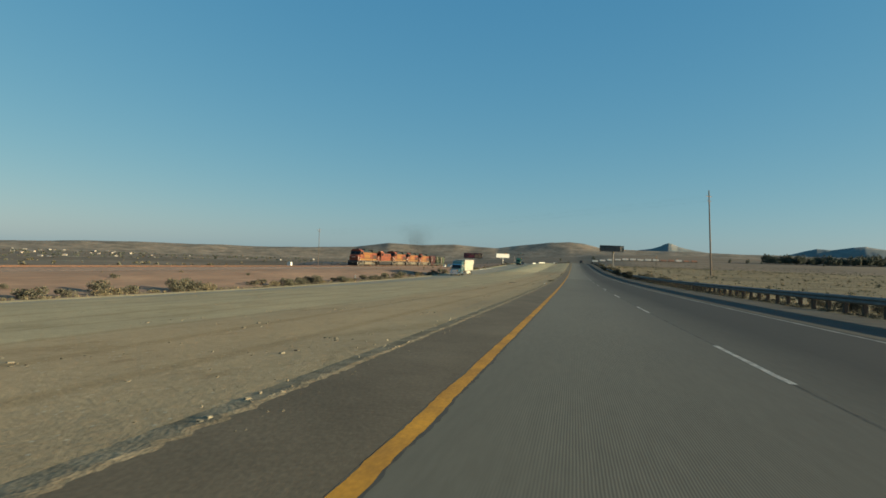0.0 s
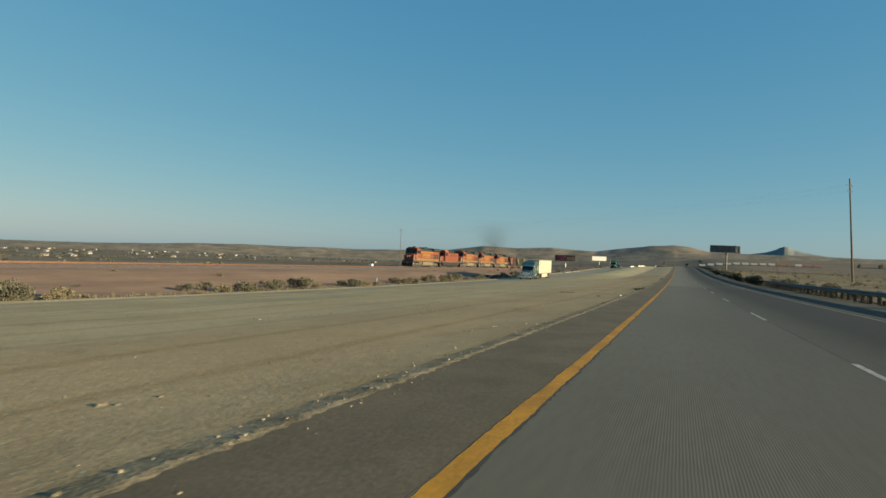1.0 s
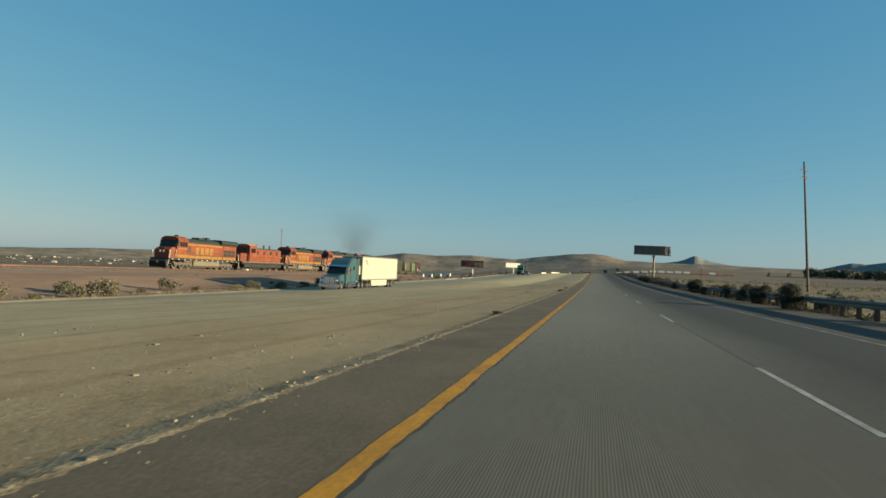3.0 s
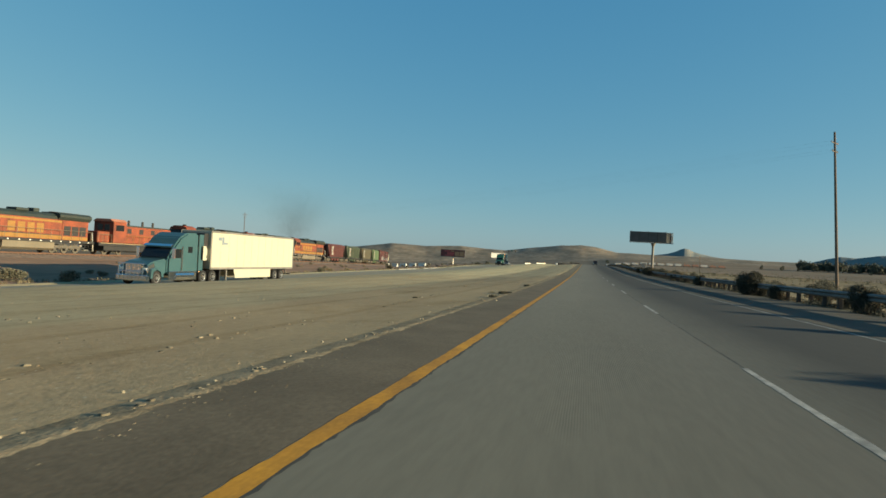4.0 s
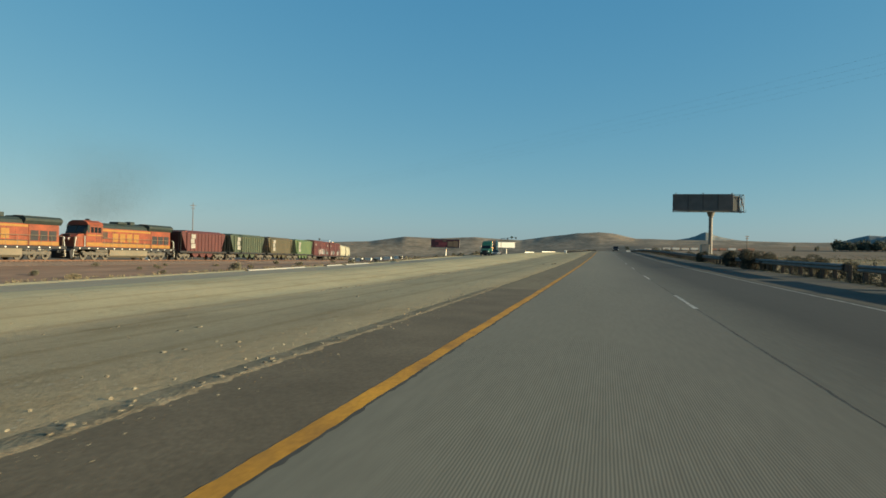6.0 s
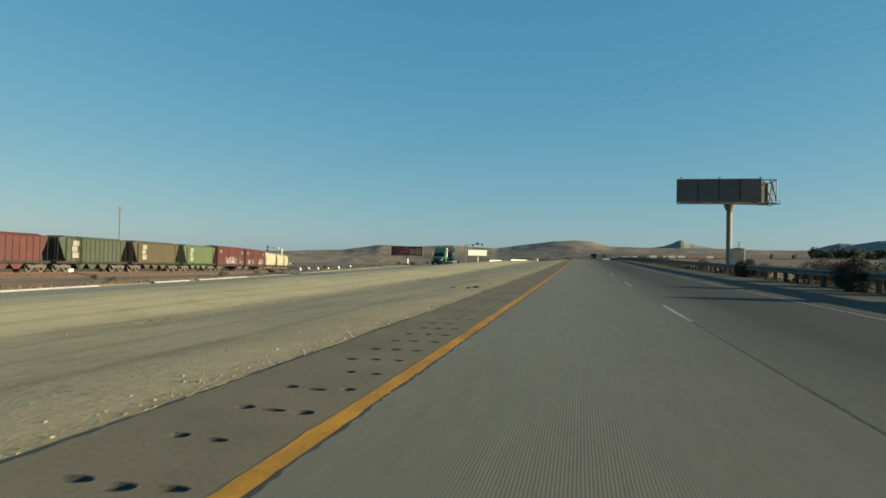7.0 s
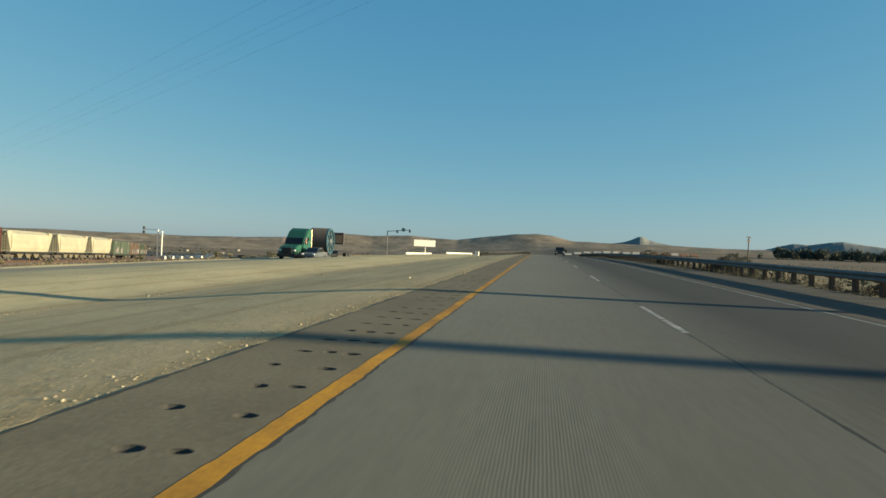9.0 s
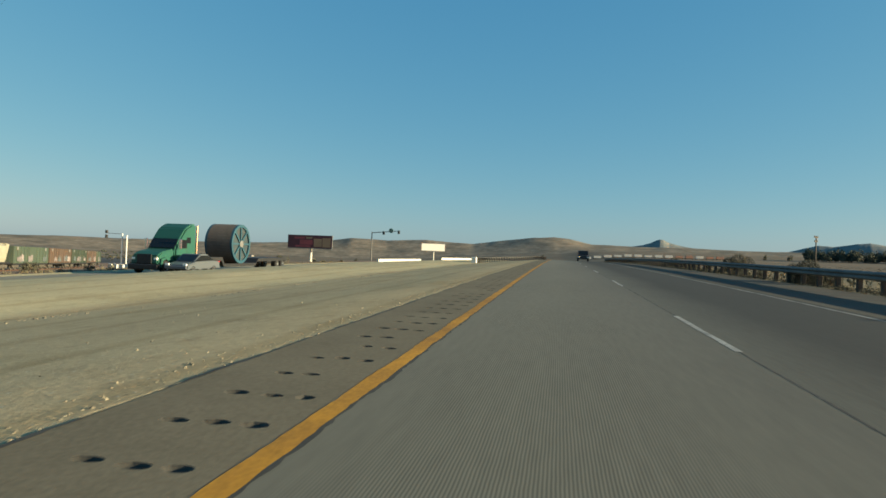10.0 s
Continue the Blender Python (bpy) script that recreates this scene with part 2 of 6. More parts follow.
def older(m):
    """The pavement poured first is a shade darker."""
    n, l = m.node_tree.nodes, m.node_tree.links
    b = n["Principled BSDF"]
    co, sp, rg, mx = n.new("ShaderNodeTexCoord"), n.new("ShaderNodeSeparateXYZ"), n.new("ShaderNodeMapRange"), n.new("ShaderNodeMix")
    l.new(co.outputs["Object"], sp.inputs["Vector"])
    l.new(sp.outputs["Y"], rg.inputs["Value"])
    rg.inputs["From Min"].default_value, rg.inputs["From Max"].default_value = 106.0, 99.0
    mx.data_type, mx.blend_type = "RGBA", "MULTIPLY"
    mx.inputs["B"].default_value = (0.76, 0.76, 0.76, 1)
    l.new(rg.outputs["Result"], mx.inputs["Factor"])
    l.new(b.inputs["Base Color"].links[0].from_socket, mx.inputs["A"])
    l.new(mx.outputs["Result"], b.inputs["Base Color"])
    return m


def darkened(m, x0, x1, keep, spread=1.2):
    """Darkens a lane from x0 to x1 and on to its right, with a ragged border; on the outer lane this is oil and rubber.
    """
    n, l = m.node_tree.nodes, m.node_tree.links
    b = n["Principled BSDF"]
    co, sp, nz = n.new("ShaderNodeTexCoord"), n.new("ShaderNodeSeparateXYZ"), n.new("ShaderNodeTexNoise")
    nz.inputs["Scale"].default_value, nz.inputs["Detail"].default_value = 0.25, 4
    l.new(co.outputs["Object"], sp.inputs["Vector"])
    l.new(co.outputs["Object"], nz.inputs["Vector"])
    ad = n.new("ShaderNodeMath")
    ad.operation = "MULTIPLY_ADD"
    ad.inputs[1].default_value = spread
    l.new(nz.outputs["Fac"], ad.inputs[0])
    l.new(sp.outputs["X"], ad.inputs[2])
    rg = n.new("ShaderNodeMapRange")
    rg.inputs["From Min"].default_value, rg.inputs["From Max"].default_value = x0 + spread / 2, x1 + spread / 2
    l.new(ad.outputs[0], rg.inputs["Value"])
    old = b.inputs["Base Color"].links[0].from_socket
    mx = n.new("ShaderNodeMix")
    mx.data_type, mx.blend_type = "RGBA", "MULTIPLY"
    mx.inputs["B"].default_value = (keep, keep, keep * 1.06, 1)
    l.new(rg.outputs["Result"], mx.inputs["Factor"])
    l.new(old, mx.inputs["A"])
    l.new(mx.outputs["Result"], b.inputs["Base Color"])
    return m


# the inner lane's colour grows darker towards its right
M_CONC = darkened(grooved(), 0.0, 2.3, 0.70, 0.8)
M_LANE = darkened(older(surface("oil_stained_concrete", (0.094, 0.088, 0.070), 0.85, 0, 0.10, 0.35, 14.0, 0.05, stretch=(1, 0.12, 1), spec=0.2)), 2.5, 3.9, 0.44, 0.7)
M_JOINT = surface("worn_joint_filler", (0.065, 0.063, 0.056), 0.9, 0, 0.3, 1.5, 20.0, spec=0.1)
# black of the tar lines; also painted into the rumble dents as their shade
M_TAR_SHADE = surface("black_tar_and_dent_shade", (0.04, 0.037, 0.03), 0.85, 0, 0.2, 3.0, 20.0)


# ---- ground: one sheet to the horizon ----
def smooth(a, b, v):
    u = min(1.0, max(0.0, (v - a) / (b - a)))
    return u * u * (3 - 2 * u)


def lerp_table(rows, v):
    if v <= rows[0][0]:
        return rows[0][1]
    for (a, p), (b, q) in zip(rows, rows[1:]):
        if v <= b:
            return p + (q - p) * (v - a) / (b - a)
    return rows[-1][1]


TRACK_X, BEND_Y, BEND_R = -60.0, 260.0, 360.0


def track_at(s):
    """Place and heading (radians to the left) of the rail line at s metres along it."""
    if s < BEND_Y:
        return TRACK_X, s, 0.0
    a = (s - BEND_Y) / BEND_R
    return TRACK_X - BEND_R * (1 - math.cos(a)), BEND_Y + BEND_R * math.sin(a), a


def track_near(x, y):
    """Distance to the left of the line (negative: towards the road) and s."""
    if y < BEND_Y:
        return TRACK_X - x, y
    cx, cy = TRACK_X - BEND_R, BEND_Y
    a = math.atan2(y - cy, x - cx)
    return BEND_R - math.hypot(x - cx, y - cy), BEND_Y + BEND_R * a


def far_edge(y):
    """Drop of the far carriageway's outer edge below the near one."""
    return lerp_table([(70, -1.98), (160, -1.86), (210, -1.60), (240, -1.60), (290, -1.76), (420, -1.70)], y)


MEDIAN = [(-21.0, -0.78), (-17.0, -0.62), (-13.5, -0.66), (-11.2, -0.75), (-4, -0.09)]


def ditch_fill(x, y):
    """Extra height over the median's ditch where it has not yet been dug: there the ground falls evenly."""
    if x >= -4 or x <= -21:
        return 0.0
    even = -0.09 - 0.69 * (-4 - x) / 17
    return (even - lerp_table(MEDIAN, x)) * (1 - smooth(120, 200, y))


def ground_z(x, y):
    r = road_z(max(-200.0, min(y, 900.0)))
    far = math.hypot(x, y - 150.0)
    if x >= -36.5:
        e = far_edge(y)
        z = r + lerp_table([(-36.5, e - 0.10), (-35.5, e + 0.02), (-34.3, e - 0.10), (-24, -1.60), (-23.7, -1.15), (-23.0, -1.0), *MEDIAN, (-2.9, -0.018), (-2.66, -0.006), (-2.4, -0.15), (10.4, -0.15), (10.8, -0.03), (13.0, -0.02), (17, -0.40), (26, -1.0), (40, -1.2), (70, -1.3)], x)
        z += ditch_fill(x, y)
        if x < -3 or x > 12:
            z += 0.05 * min(1.0, max(0.0, -3 - x) / 2 if x < 0 else (x - 12) / 2) * noise.noise(Vector((x * 0.25, y * 0.12, 0)))
        z += (-4.5 - z) * smooth(490, 640, y) * (1 - smooth(0, 90, x))
        if x > 40:
            z += 0.25 * noise.noise(Vector((x * 0.03, y * 0.03, 5)))
    else:
        left, s = track_near(x, y)
        top = rail_drop(min(s, 620.0)) - 0.55
        foot = r + far_edge(y) - 0.10
        if left < 0:
            away = -left
            span = max(8.0, -36.5 - x + away)
            k = (away - 4.0) / max(4.0, span - 4.0)
            z = top if away < 4.0 else top + (foot - top) * smooth(0.0, 1.0, k)
            z += 0.12 * noise.noise(Vector((x * 0.15, y * 0.1, 2))) * min(1.0, max(0.0, away - 4) / 6)
        else:
            z = top - 3.2 * smooth(4.0, 34.0, left) - 1.5 * smooth(40, 300, left)
        if y > 520:
            z = z + (-4.5 - z) * smooth(520, 620, y)
    # the open country rises slowly towards the hills
    right_side = smooth(-0.32, 0.12, x / max(far, 1.0))
    z += smooth(420, 2300, far) * 32.0 * right_side - 17.0 * smooth(380, 1100, far) * (1 - right_side)
    return z


def lines(*spans):
    out = []
    for a, b, step in spans:
        n = max(1, round((b - a) / step))
        out += [a + (b - a) * i / n for i in range(n)]
    return out + [spans[-1][1]]


def sheet(name, xs, ys, zfun, mat, lift=0.0):
    verts = [(x, y, zfun(x, y) + lift) for y in ys for x in xs]
    w = len(xs)
    faces = [(j * w + i, j * w + i + 1, (j + 1) * w + i + 1, (j + 1) * w + i) for j in range(len(ys) - 1) for i in range(w - 1)]
    me = bpy.data.meshes.new(name)
    me.from_pydata(verts, [], faces)
    me.update()
    for p in me.polygons:
        p.use_smooth = True
    if mat:
        me.materials.append(mat)
    return new(name, me)


GX = lines((-4500, -1500, 250), (-1500, -500, 60), (-500, -160, 14), (-160, -66, 4), (-66, -36.5, 1.5), (-36.5, -34.0, 0.5), (-34.0, -24.0, 5.0), (-24.0, -22.4, 0.4), (-22.4, -4.0, 1.15), (-4.0, -2.69, 0.3275), (-2.69, -2.66, 0.03), (-2.66, -2.4, 0.26), (-2.4, 10.4, 4.3), (10.4, 14, 0.4), (14, 70, 3.5), (70, 300, 14), (300, 1500, 80), (1500, 4500, 250))
GY = lines((-2500, -300, 220), (-300, -40, 20), (-40, 480, 3.0), (480, 720, 8), (720, 1600, 40), (1600, 4700, 200))
ground = sheet("ground", GX, GY, ground_z, M_DIRT)
tagged(ground, "pale sandy desert ground with scrub and wheel ruts", "ground", kind="structure")
for extra in (M_BANK, M_PLAIN, M_FIELD, M_VALLEY):
    ground.data.materials.append(extra)
for poly in ground.data.polygons:
    cx, cy, _ = poly.center
    left, s = track_near(cx, cy)
    if cx < -36.6 and cy < 560 and left < 7:
        poly.material_index = 1
    elif (cx < -36.6 and cy > 60 and math.hypot(cx, cy) > 180) or cy > 700 or left > 7:
        poly.material_index = 4 if (530 < cy < 900 and -240 < cx < -40) else 2
    elif cx > 10.8:
        poly.material_index = 3


def strip(name, x0, x1, y0, y1, lift, mat, step=3.0, zf=None, nx=1):
    zf = zf or (lambda x, y: road_z(y))
    return sheet(name, lines((x0, x1, (x1 - x0) / nx)), lines((y0, y1, step)), zf, mat, lift)


def slab(name, x0, x1, y0, y1, lift, depth, mat, step=3.0, drop=0.0):
    """A paved band with thickness."""
    bm = fresh()
    ys = lines((y0, y1, step))
    ring = []
    for y in ys:
        z = road_z(y) + lift + drop
        ring.append([bm.verts.new(p) for p in ((x0, y, z), (x1, y, z), (x1, y, z - depth), (x0, y, z - depth))])
    for a, b in zip(ring, ring[1:]):
        for i in (0, 1, 3):
            j = (i + 1) % 4
            bm.faces.new((a[i], a[j], b[j], b[i]))
    bmesh.ops.recalc_face_normals(bm, faces=bm.faces)
    if ring and bm.faces[:][0].normal.z < 0:
        bmesh.ops.reverse_faces(bm, faces=bm.faces)
    return link_mesh(name, bm, mat)


ROAD_A, ROAD_B = -200.0, 560.0
road = thing("road", "pale grooved concrete highway with two lanes", "road", kind="structure")
part_left = slab("inner_lane", -1.335, 2.36, ROAD_A, ROAD_B, 0.0, 0.2, M_CONC)
part_left.parent = road
part_right = slab("outer_lane", 2.37, 6.60, ROAD_A, ROAD_B, 0.0, 0.2, M_LANE)
part_right.parent = road
sh1 = slab("left_shoulder", -2.62, -1.338, ROAD_A, 203.0, -0.0005, 0.12, M_SHLD)
sh1.parent = road


def dented_shoulder():
    """The grey shoulder with rows of two or three ground-in rumble dents, each a shallow oval bowl with its shade
    painted in black.
    """
    bm = fresh()
    pick = random.Random(31)

    def vert(x, y, dip=0.0):
        return bm.verts.new((x, y, road_z(y) - 0.0005 - dip))

    def flat(x0, x1, y0, y1):
        bm.faces.new((vert(x0, y0), vert(x1, y0), vert(x1, y1), vert(x0, y1)))

    flat(-2.62, -1.338, 203.0, 205.6)
    for row in range(257, 530):
        y0, y1 = row * 0.80, row * 0.80 + 0.80
        flat(-2.62, -2.20, y0, y1)
        flat(-1.43, -1.338, y0, y1)
        for k in range(3):
            x0 = -2.20 + k * 0.2566
            x1 = x0 + 0.2567
            if pick.random() < 0.14:
                flat(x0, x1, y0, y1)
                continue
            cx, cy = (x0 + x1) / 2 + pick.uniform(-0.02, 0.02), (y0 + y1) / 2 + pick.uniform(-0.04, 0.04)
            rx, ry = pick.uniform(0.075, 0.108), pick.uniform(0.045, 0.075)
            rings = [[], [], []]
            for s in range(16):
                u, v = math.cos(s * math.pi / 8), math.sin(s * math.pi / 8)
                q = max(abs(u), abs(v))
                rings[0].append(vert((x0 + x1) / 2 + u / q * (x1 - x0) / 2, (y0 + y1) / 2 + v / q * 0.4))
                w = pick.uniform(0.92, 1.06)
                rings[1].append(vert(cx + u * rx * w, cy + v * ry * w))
                rings[2].append(vert(cx + u * rx * 0.7, cy + v * ry * 0.7, 0.022))
            low = vert(cx, cy, 0.03)
            for s in range(16):
                e = (s + 1) % 16
                bm.faces.new((rings[0][s], rings[0][e], rings[1][e], rings[1][s]))
                # slot 1 blackens the bowl: shade put into its colour
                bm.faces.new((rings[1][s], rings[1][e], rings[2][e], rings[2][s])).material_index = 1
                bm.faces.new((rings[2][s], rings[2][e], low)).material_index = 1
    for a, b in zip(lines((424.0, ROAD_B, 4.0)), lines((424.0, ROAD_B, 4.0))[1:]):
        flat(-2.62, -1.338, a, b)
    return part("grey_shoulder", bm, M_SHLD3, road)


sh3 = dented_shoulder()
# slot 1: painted shade inside the dents, no tar there
sh3.data.materials.append(M_TAR_SHADE)
sh2 = slab("right_shoulder", 6.61, 10.6, ROAD_A, ROAD_B, -0.0005, 0.12, M_SHLD2)
sh2.parent = road
rag = random.Random(2)


def ragged(name, x0, x1, y0, y1, lift, mat, amp, step=0.3, parent=None):
    """A worn painted or poured line whose edges wander."""
    bm = fresh()
    prev = None
    ys = lines((y0, y1, step))
    for k, yv in enumerate(ys):
        a = noise.noise(Vector((yv * 0.9, x0, 1))) * amp + rag.uniform(-0.4, 0.4) * amp
        b = noise.noise(Vector((yv * 0.9, x1, 7))) * amp + rag.uniform(-0.4, 0.4) * amp
        z = road_z(yv) + lift
        cur = [bm.verts.new((x0 + a, yv, z)), bm.verts.new((max(x0 + a + 0.006, x1 + b), yv, z))]
        if prev:
            bm.faces.new((prev[0], prev[1], cur[1], cur[0]))
        prev = cur
    return part(name, bm, mat, parent or road)


ragged("yellow_line", -1.325, -1.17, -30.0, 420.0, 0.0015, M_YEL, 0.018, 0.12)
ragged("yellow_line", -1.325, -1.17, 420.0, ROAD_B, 0.003, M_YEL, 0.01, 3.0)
ragged("edge_line", 6.30, 6.40, -30.0, ROAD_B, 0.002, M_EDGE, 0.022, 0.4)
ragged("tar_joint", -1.185, -1.14, -30.0, 420.0, 0.001, M_TAR_SHADE, 0.035, 0.1)
ragged("lane_joint", 2.354, 2.380, -30.0, 420.0, 0.001, M_JOINT, 0.016, 0.12)
ragged("edge_crack", -2.64, -2.61, 203.0, 420.0, 0.0015, M_TAR_SHADE, 0.03, 0.1)
# the dashes were laid anew more than once: their spacing drifts
DASH_SLIP = [(60, 0.0), (72, 0.6), (88, 1.8), (160, 2.0), (174, 1.7), (188, 0.0), (232, -0.5), (262, -0.2), (300, -0.9)]
y = -2.71 - 14.63 * 2
while y < 560:
    # worn dashes, some broken in two
    cut = y - 4.1 * rag.uniform(0.3, 0.7) if rag.random() < 0.4 else None
    pieces = ((y - 3.7, y + 0.6),) if cut is None else ((y - 3.7, cut - 0.08), (cut + 0.05, y + 0.6))
    slip = lerp_table(DASH_SLIP, y)
    for a, c in pieces:
        ragged("lane_dash", 2.322, 2.414, a + slip, c + slip, 0.002, M_WHT, 0.014, 0.2)
    y += 14.63

# sand and grit blown over the edge of the old shoulder
verge = thing("ground_verge", "sand and grit lying over the shoulder edge", "ground", kind="structure")
bm = fresh()
prev = None
for yv in lines((-30.0, 203.5, 0.1)):
    e = -2.57 + 0.035 * noise.fractal(Vector((yv * 0.9, 3, 0)), 1.0, 2.0, 4) + rag.uniform(-0.035, 0.035) + 0.07 * smooth(110, 140, yv) * (1 - smooth(180, 200, yv))
    z = road_z(yv)
    lip = min(-2.64, e - 0.12)
    cur = [bm.verts.new((-2.95, yv, z - 0.0225)), bm.verts.new((lip, yv, z + 0.0006 + rag.uniform(0, 0.003))), bm.verts.new((e - 0.09, yv, z + 0.0015 + rag.uniform(0, 0.001))), bm.verts.new((e, yv, z - 0.002))]
    if prev:
        for k in range(3):
            bm.faces.new((prev[k], prev[k + 1], cur[k + 1], cur[k]))
    prev = cur
part("sand_edge", bm, M_VERGE, verge)
opp = thing("far_carriageway", "grey asphalt carriageway for oncoming traffic", "road", kind="structure")


def opp_z(x, y):
    u = (-24.0 - x) / 10.2
    return road_z(y) - 1.42 * (1 - u) + far_edge(y) * u


bm = fresh()
rings = [[bm.verts.new((x, y, opp_z(x, y) + d)) for x, d in ((-34.2, -0.25), (-34.2, 0), (-24.0, 0), (-24.0, -0.25))] for y in lines((ROAD_A, ROAD_B, 3.0))]
for p, q in zip(rings, rings[1:]):
    for i in range(3):
        bm.faces.new((p[i], p[i + 1], q[i + 1], q[i]))
bmesh.ops.recalc_face_normals(bm, faces=bm.faces)
part("pavement", bm, M_LANE2, opp)
for x in (-32.4, -25.0):
    e = strip("edge_line", x - 0.07, x + 0.07, ROAD_A, ROAD_B, 0.006, M_WHT, zf=opp_z)
    e.parent = opp
y = -100.0
while y < 520:
    d = strip("lane_dash", -28.76, -28.64, y - 3.66, y, 0.006, M_WHT, 1.83, zf=opp_z)
    d.parent = opp
    y += 14.63

# ---- hills ----
SKYLINE = [(-75, -0.1), (-54, -0.08), (-50, -0.05), (-46, 0.1), (-42, 0.28), (-38, 0.36), (-33, 0.32), (-29, 0.34), (-24, 0.45), (-20, 0.65), (-17, 1.1), (-14, 1.0), (-11, 1.15), (-9, 1.05), (-7, 0.98), (-4.5, 1.35), (-2, 1.63), (-0.5, 1.75), (0.8, 1.65), (2.5, 1.28), (5.5, 1.2), (9.7, 1.22), (14, 1.1), (20, 1.05), (26, 1.1), (60, 0.9)]


def ridge(name, az0, az1, dist, depth, profile, mat, rough, label, step=0.25, fine=0.006):
    """A range of hills: its crest follows the profile of elevation over azimuth, and its slopes have gullies."""
    n = round((az1 - az0) / step)
    rows = 14
    verts, faces = [], []
    for j in range(rows + 1):
        v = j / rows
        for i in range(n + 1):
            az = az0 + (az1 - az0) * i / n
            d = dist + depth * (v - 0.6)
            x, yy = d * math.sin(radians(az)), 150 + d * math.cos(radians(az))
            crest = 1.5 + dist * math.tan(radians(lerp_table(profile, az)))
            g = ground_z(x, yy) - 3
            shape = smooth(0, 0.6, v) if v < 0.6 else 1 - 0.8 * smooth(0.6, 1.0, v)
            q = noise.fractal(Vector((x * fine, yy * fine, dist)), 1.0, 2.0, 5)
            z = g + max(0.0, crest - g) * shape + rough * q * (1 if 0.05 < v < 0.55 else 0.25) * shape
            verts.append((x, yy, z))
    w = n + 1
    for j in range(rows):
        for i in range(n):
            faces.append((j * w + i, j * w + i + 1, (j + 1) * w + i + 1, (j + 1) * w + i))
    me = bpy.data.meshes.new(name)
    me.from_pydata(verts, [], faces)
    me.materials.append(mat)
    for p in me.polygons:
        p.use_smooth = True
    return tagged(new(name, me), label, "hills", kind="structure")


ridge("backdrop_hills", -78, 62, 2700, 900, SKYLINE, M_HILL, 7.0, "low brown scrub-covered desert hills on the horizon")
ridge("backdrop_peak", 4.0, 12.5, 4300, 500, [(4, 0.9), (5.6, 1.22), (6.6, 1.38), (7.2, 1.56), (7.6, 1.78), (7.9, 1.87), (8.2, 1.82), (8.6, 1.62), (9.2, 1.46), (10.0, 1.3), (11, 1.15), (12.5, 0.9)], M_FAR, 5.0, "distant blue-grey mountain peak", 0.06, 0.012)
ridge("backdrop_range", 15, 28, 4300, 500, [(15, 0.7), (17, 1.15), (18.2, 1.5), (19.0, 1.7), (20, 1.62), (21.3, 1.85), (22.2, 1.95), (23, 1.8), (24.5, 1.6), (28, 1.2)], M_FAR, 6.0, "distant blue-grey mountain range", 0.08, 0.012)

# ---- paints and metals of the things ----
M_ORANGE = surface("faded_orange_paint", (0.185, 0.041, 0.015), 0.65, 0, 0.2, 0.7, 9.0, 0.03, tint=(0.095, 0.026, 0.013))
M_BLACK = surface("sooty_black_paint", (0.018, 0.018, 0.018), 0.6, 0, 0.2, 1.0, 12.0)
M_ROOF = surface("dark_green_black_roof", (0.02, 0.028, 0.024), 0.6, 0, 0.2, 1.0, 12.0)
M_TANK = surface("dusty_grey_tank", (0.135, 0.115, 0.08), 0.7, 0, 0.12, 1.0, 10.0)
M_FADED = surface("faded_white_stencil", (0.22, 0.21, 0.185), 0.8, 0, 0.2, 2.0, 12.0)
M_BOGIE = surface("dusty_bogie_steel", (0.085, 0.075, 0.06), 0.85, 0.0, 0.25, 2.0, 15.0)
M_GRIME = surface("sooty_brown_grime", (0.05, 0.032, 0.022), 0.8, 0, 0.3, 1.5, 10.0)
M_STRIPE = surface("dull_yellow_stripe", (0.21, 0.105, 0.022), 0.6, 0, 0.12, 2.0, 12.0)
M_GLASS = surface("dark_window_glass", (0.01, 0.012, 0.014), 0.12, 0, 0.05, 2.0, 8.0, spec=0.3)
M_WHITEP = surface("white_paint", (0.66, 0.64, 0.57), 0.5, 0, 0.05, 1.0, 10.0)
M_LAMP = surface("lamp_lens", (0.85, 0.83, 0.75), 0.2, 0, 0.05, 5.0, 20.0)
M_RAIL = surface("rusty_rail_steel", (0.16, 0.09, 0.06), 0.5, 0.6, 0.2, 1.0, 8.0)
M_BALLAST = surface("dark_ballast", (0.13, 0.095, 0.075), 0.95, 0, 0.3, 2.0, 9.0, 0.6)
M_TYRE = surface("tyre_rubber", (0.015, 0.015, 0.015), 0.9, 0, 0.1, 3.0, 20.0)
M_RIM = surface("polished_rim", (0.30, 0.30, 0.29), 0.4, 0.8, 0.05, 3.0, 20.0)
M_CHROME = surface("bright_chrome", (0.75, 0.75, 0.75), 0.15, 1.0, 0.03, 3.0, 20.0)
M_STEEL = surface("galvanised_steel", (0.135, 0.13, 0.12), 0.8, 0.0, 0.25, 1.2, 15.0)
M_WOOD = surface("weathered_pole_wood", (0.11, 0.085, 0.066), 0.9, 0, 0.2, 1.0, 6.0, 0.3, stretch=(6, 6, 0.4))

TONES = {}


def tone(name, color, rough=0.65, var=0.14):
    if name not in TONES:
        TONES[name] = surface(name, color, rough, 0, var, 0.5, 9.0, 0.05)
    return TONES[name]


